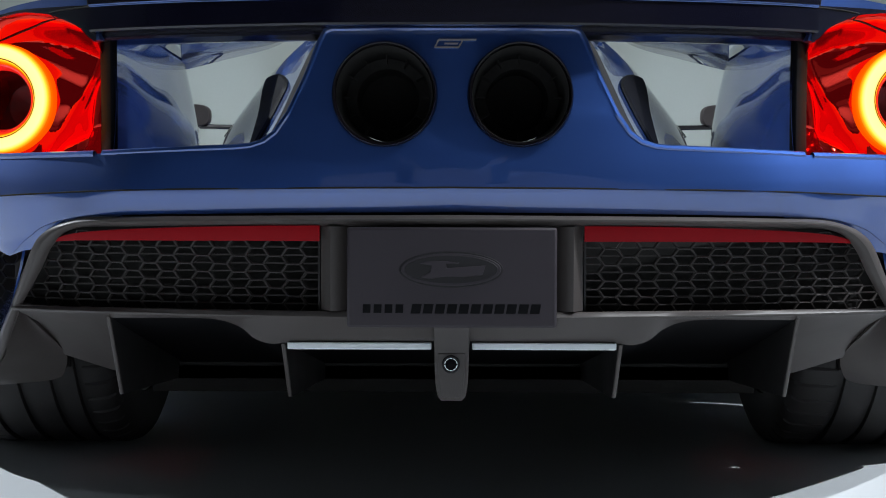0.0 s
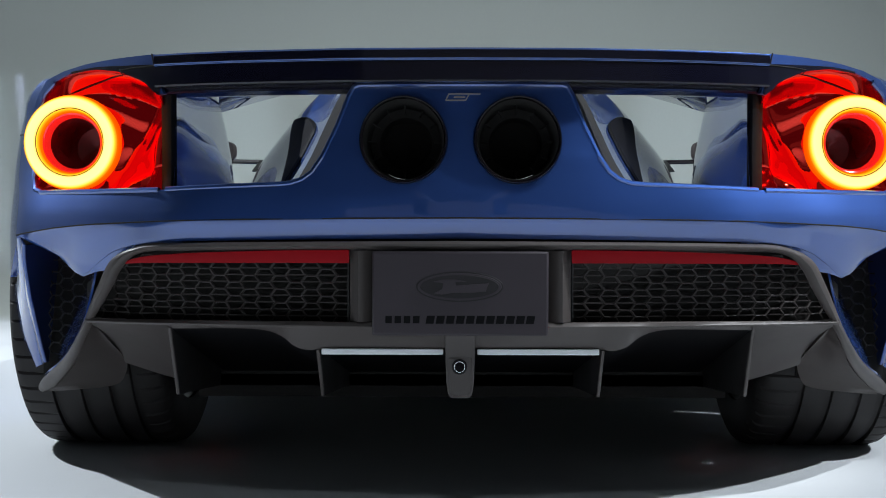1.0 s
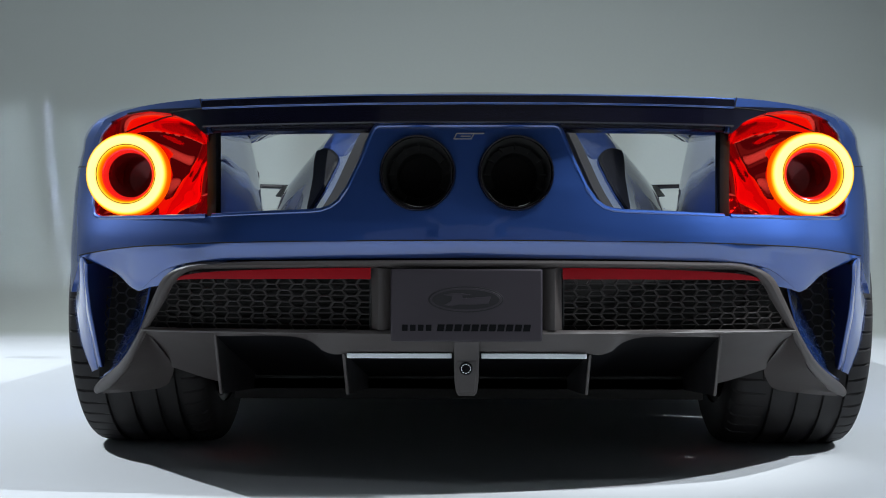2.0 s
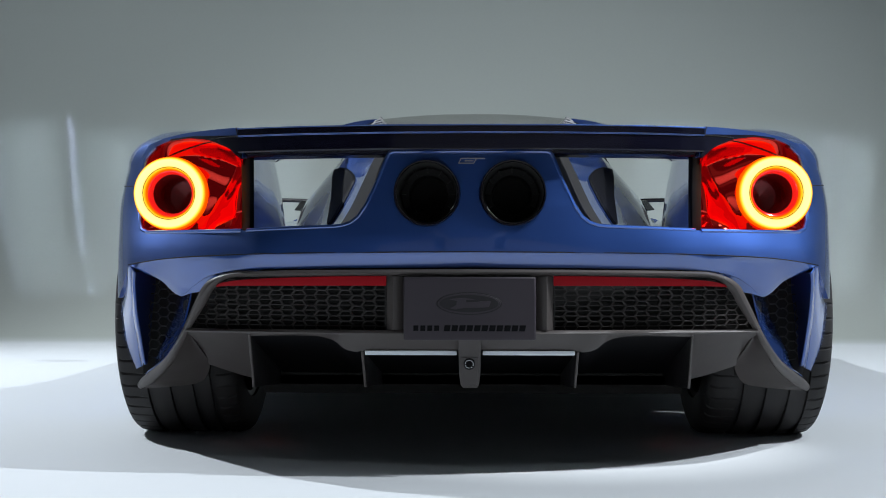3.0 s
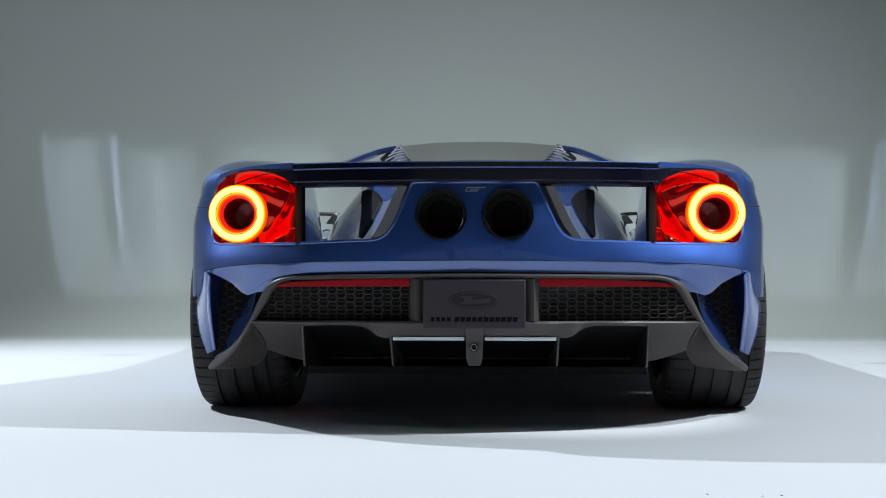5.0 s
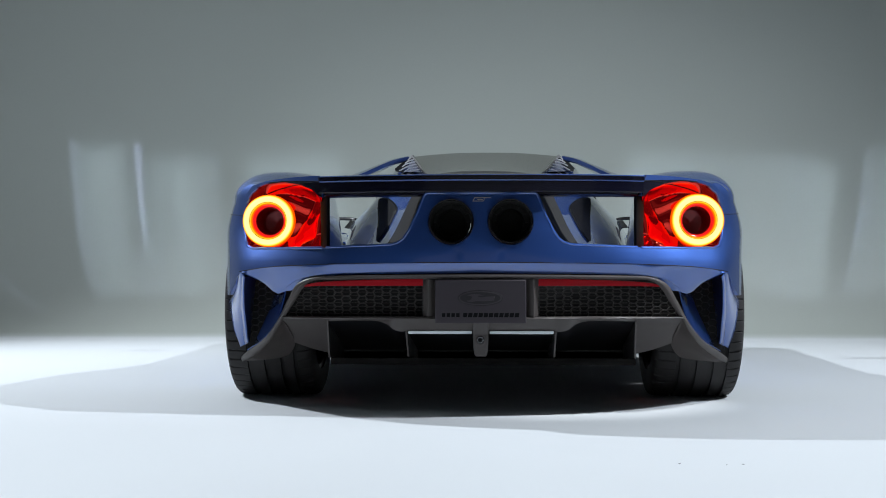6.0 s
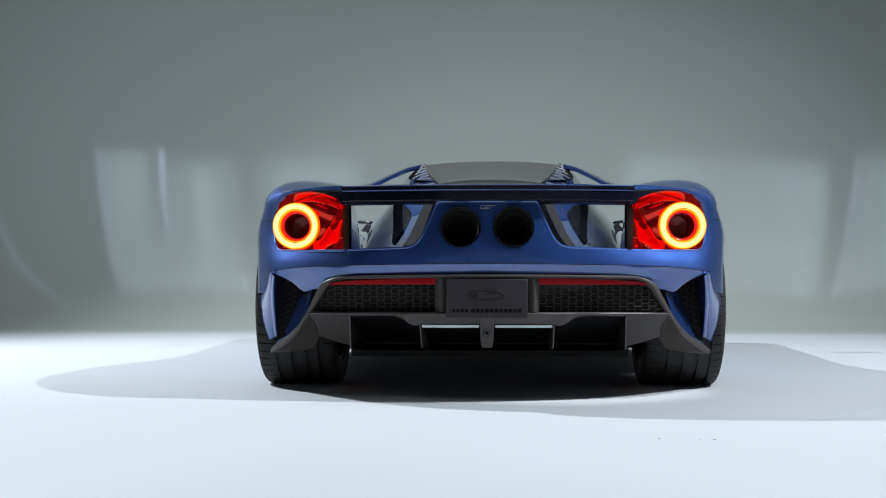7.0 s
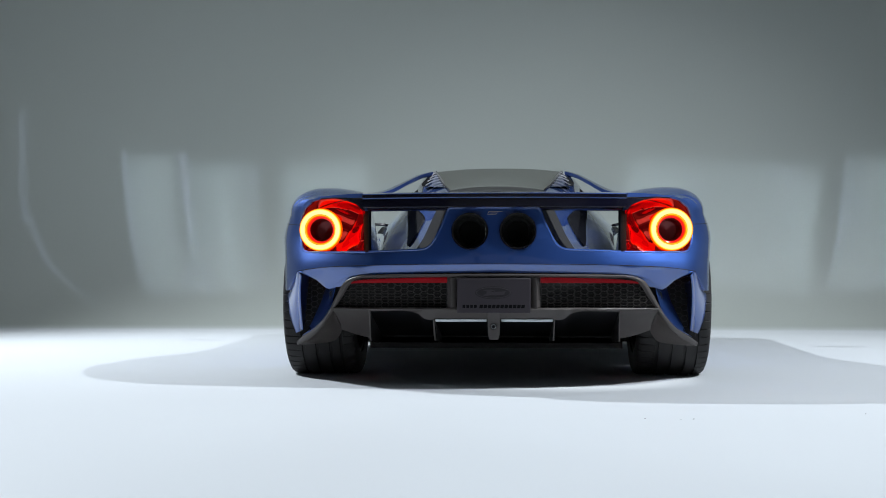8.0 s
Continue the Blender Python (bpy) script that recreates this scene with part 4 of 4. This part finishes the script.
# louvred vents beside the glass
VENT = [(0.356, 1.90, 1.047), (0.368, 1.75, 1.016), (0.385, 1.58, 0.985), (0.402, 1.44, 0.950), (0.392, 1.36, 0.932), (0.345, 1.25, 0.922), (0.262, 1.18, 0.914), (0.285, 1.40, 0.955), (0.32, 1.66, 1.003)]
for side in (-1, 1):
    edge = [Vector((x * side, y, z)) for x, y, z in VENT]
    mid = sum(edge, Vector()) / len(edge)
    vb = bmesh.new()
    cv = vb.verts.new(mid + Vector((0, 0.03, -0.035)))
    ring = [vb.verts.new(p) for p in edge]
    for k in range(len(ring)):
        vb.faces.new((cv, ring[k], ring[(k + 1) % len(ring)]))
    vent = part("side_vent", vb, INK, car, "black louvred vent beside the rear glass", out=(0, -1, 1))
    part("vent_frame", tube(spline(edge[6:] + edge[:1], 16), 0.0045, 8), BADGE, vent, "thin bright frame")
    for k in range(6):
        f = (k + 0.7) / 6.3
        p = Vector((curve_at([(0, 0.352), (0.4, 0.322), (1, 0.272)], f) * side, 1.89 - 0.68 * f, 1.048 - 0.126 * f))
        q = Vector((curve_at([(0, 0.366), (0.5, 0.400), (1, 0.345)], f) * side, curve_at([(0, 1.80), (0.5, 1.50), (1, 1.22)], f), curve_at([(0, 1.016), (0.5, 0.946), (1, 0.886)], f)))
        m = p.lerp(q, 0.5) + Vector((0, 0, 0.007))
        part("louvre", tube(spline([p, m, q], 8), 0.0030, 6), SLAT, vent)

# buttress from the roof corner to the haunch
blade_i = [(0.372, 1.96, 1.050), (0.425, 1.75, 1.018), (0.468, 1.45, 0.967), (0.53, 1.05, 0.893), (0.585, 0.70, 0.853), (0.62, 0.44, 0.834)]
blade_o = [(0.41, 1.98, 1.038), (0.475, 1.77, 1.000), (0.522, 1.48, 0.947), (0.60, 1.08, 0.878), (0.665, 0.72, 0.847), (0.70, 0.44, 0.831)]
pair("flying_buttress", ruled(blade_i, blade_o, 28, 4, (0, 0, 0.008)), PAINT, car, "slim blue buttress from roof to rear haunch", solid=0.018, out=(0, 0, 1))
under_i = [(0.400, 1.965, 1.036), (0.465, 1.60, 0.980), (0.525, 1.20, 0.908), (0.585, 0.90, 0.862)]
under_o = [(0.425, 1.975, 1.026), (0.530, 1.90, 0.957), (0.615, 1.60, 0.887), (0.678, 1.35, 0.832)]
pair("buttress_underside", ruled(under_i, under_o, 24, 6, (0, 0, -0.006)), PAINT, car, "pale gleaming underside of the buttress", solid=0.006, out=(0, -1, -1))

# cabin roof, windscreen, bonnet, nose
roof = [(1.93, 0.352, 1.046), (2.15, 0.40, 1.050), (2.40, 0.41, 1.048), (2.60, 0.42, 1.03), (3.00, 0.50, 0.92), (3.35, 0.60, 0.79)]
rr = []
for y, w, z in roof:
    rr.append([(w * f, y, z - 0.022 + 0.02 * (1 - f * f) - 0.008 * f * f) for f in np.linspace(-1, 1, 13)])
cols = [spline(list(c), 30) for c in zip(*rr)]
part("cabin_roof", grid([list(r) for r in zip(*cols)][:16]), PAINT, car, "low blue roof", out=(0, 0, 1), solid=0.01)
part("windscreen", grid([list(r) for r in zip(*cols)][15:]), GLASS, car, "raked dark windscreen", out=(0, 0, 1), solid=0.008)
sd_a = [(0.352, 1.95, 1.02), (0.41, 2.40, 1.02), (0.46, 2.80, 0.94), (0.60, 3.35, 0.77)]
sd_b = [(0.56, 1.95, 0.775), (0.60, 2.40, 0.76), (0.68, 2.80, 0.72), (0.76, 3.35, 0.69)]
pair("side_glass", ruled(sd_a, sd_b, 16, 4, (0.03, 0, 0.03)), GLASS, car, solid=0.008, out=(1, 0, 1))
hood = []
for y, w, zc, ze in ((2.9, 0.93, 0.70, 0.62), (3.2, 0.935, 0.735, 0.66), (3.5, 0.925, 0.735, 0.70), (3.75, 0.86, 0.64, 0.60), (3.87, 0.74, 0.50, 0.46), (3.90, 0.70, 0.36, 0.32), (3.86, 0.72, 0.20, 0.16)):
    hood.append([(w * f, y - 0.12 * f * f, zc + (ze - zc) * f * f + (0.015 * math.exp(-((abs(f) - 0.78) / 0.15) ** 2) if y < 3.7 else 0)) for f in np.linspace(-1, 1, 21)])
part("bonnet", grid(hood), PAINT, car, "blue bonnet and nose", out=(0, 0.3, 1), solid=0.01)
fl = [(0.583, 0.62), (0.583, 1.28), (0.90, 1.45), (0.92, 3.10), (0.60, 3.20), (0.60, 3.80)]
part("underbody", prism([(x, y, 0.135) for x, y in fl] + [(-x, y, 0.135) for x, y in fl[::-1]], (0, 0, 0.05)), DARK, car)
inner = bmesh.new()
box(inner, (-0.583, 0.62, 0.16), (0.583, 3.7, 0.545))
part("inner_structure", inner, DARK, car)

# mirrors on thin stalks
mir = bmesh.new()
bmesh.ops.create_uvsphere(mir, u_segments=24, v_segments=14, radius=1.0)
bmesh.ops.transform(mir, matrix=Matrix.Translation((1.0, 2.93, 0.828)) @ Matrix.Diagonal((0.098, 0.07, 0.047, 1)), verts=mir.verts)
for v in mir.verts:
    d = v.co - Vector((1.0, 2.93, 0.828))
    for k, size in ((0, 0.098), (2, 0.047)):
        f = d[k] / size
        v.co[k] = (1.0, 2.93, 0.828)[k] + math.copysign(abs(f) ** 0.6, f) * size * 0.93
    v.co.y = max(v.co.y, 2.905)
mirrors = pair("door_mirror", mir, GREY, car, "dark door mirror on a thin stalk")
pair("mirror_stalk", tube(spline([(0.95, 2.93, 0.788), (0.82, 2.86, 0.782), (0.73, 2.80, 0.775), (0.697, 2.79, 0.757), (0.705, 2.79, 0.712)], 24), 0.009), GLOSS, car, "thin black mirror stalk bent down to the door")
# added dark wedge that stands for a reflection on the flank
pair("flank_reflection_wedge", prism([(0.600, 1.86, 0.690), (0.700, 2.02, 0.702), (0.668, 2.02, 0.742), (0.61, 1.94, 0.728)], (0, 0.10, 0.004)), GLOSS, car, "small dark wedge in place of a reflection on the cabin flank", bevel=0.006)


# wheels
def tyre_mesh(width, radius, n=120):
    """Tread with three round grooves, cross cuts on the shoulders, and side walls."""
    prof = [(-0.5, 0.70), (-0.512, 0.78), (-0.515, 0.86), (-0.508, 0.925), (-0.49, 0.962), (-0.465, 0.982), (-0.43, 0.991), (-0.36, 0.9955)]
    for g in (-0.235, -0.04, 0.155, 0.31):
        prof += [(g - 0.026, 0.9985), (g - 0.020, 0.976), (g + 0.020, 0.976), (g + 0.026, 0.9985), (g + 0.09, 1.0)]
    prof += [(0.43, 0.991), (0.465, 0.982), (0.49, 0.962), (0.508, 0.925), (0.515, 0.86), (0.512, 0.78), (0.5, 0.70)]
    rows = []
    steps = []
    cuts = 54
    for i in range(cuts):
        for f in (0.0, 0.10, 0.13, 0.5, 0.87, 0.90):
            steps.append(((i + f) / cuts, 0.10 <= f < 0.11 or 0.89 < f, f))
    for s, _, f in steps:
        a = 2 * math.pi * s
        cut = f in (0.0,)
        row = []
        for w, r in prof:
            rr = r
            if cut and (abs(w) > 0.34) and r > 0.93:
                rr = r - 0.017
            row.append((w * width, radius * rr * math.cos(a), radius * rr * math.sin(a)))
        rows.append(row)
    rows.append(rows[0])
    return grid(rows)


def wheel(x, y, radius, width, side):
    w = part("wheel", spun([(radius * 0.70, -0.48 * width), (radius * 0.66, -0.46 * width), (radius * 0.62, -0.2 * width), (radius * 0.60, 0.3 * width), (radius * 0.66, 0.47 * width), (radius * 0.70, 0.48 * width)], (0, 0, 0), 48, "x"), STEEL, car, "dark wheel with a wide low tyre")
    w.location = (x, y, radius - 0.004)
    part("tyre", tyre_mesh(width, radius), RUBBER, w, "wide black road tyre", out=None, sharp=28)
    # unseen disc, added to stop lamp light passing between the spokes
    part("light_stop_disc", spun([(0.0001, -0.30 * width * side), (radius * 0.63, -0.30 * width * side), (radius * 0.63, -0.22 * width * side), (0.0001, -0.22 * width * side)], (0, 0, 0), 40, "x"), STEEL, w)
    hub = spun([(0.0001, 0.30 * width * side), (0.05, 0.30 * width * side), (0.06, 0.2 * width * side), (0.06, -0.2 * width * side), (0.0001, -0.2 * width * side)], (0, 0, 0), 24, "x")
    part("hub", hub, STEEL, w)
    for i in range(5):
        sp = bmesh.new()
        box(sp, (0.20 * width * side - 0.012, -0.028, 0.045), (0.20 * width * side + 0.012, 0.028, radius * 0.63))
        bmesh.ops.transform(sp, matrix=Matrix.Rotation(2 * math.pi * i / 5, 4, "X"), verts=sp.verts)
        part("spoke", sp, STEEL, w, bevel=0.006)
    return w


for side in (-1, 1):
    wheel(0.813 * side, AXLE_R, TYRE, 0.325, side)
    wheel(0.855 * side, AXLE_F, 0.342, 0.245, side)

# liners over the wheels, added to keep lamp light from leaking under the car
for y, r, w0 in ((AXLE_R, 0.382, 0.63), (AXLE_F, 0.347, 0.74)):
    prof = [(y + r * math.cos(radians(a)), TYRE + r * math.sin(radians(a))) for a in range(-30, 165, 10)]
    arch = grid([[(w0, yy, zz) for yy, zz in prof], [(0.95, yy, zz) for yy, zz in prof]])
    pair("arch_liner", arch, DARK, car, solid=0.004, out=(0, 0, 1))
    wall = prism([(w0, yy, zz) for yy, zz in prof], (-0.01, 0, 0))
    pair("arch_side", wall, DARK, car)

# a few dark specks on the paint of the floor
specks = bmesh.new()
for x, y, r in ((0.525, -0.957, 0.0035), (0.686, -0.966, 0.0035), (1.305, -0.782, 0.004), (0.642, -0.978, 0.002)):
    bmesh.ops.create_cone(specks, segments=10, cap_ends=True, radius1=r, radius2=r * 0.7, depth=0.001, matrix=Matrix.Translation((x, y, 0.0006)))
tagged(finish("floor_specks", specks, DARK), "tiny dark specks on the white studio floor", "speck", kind="stuff")
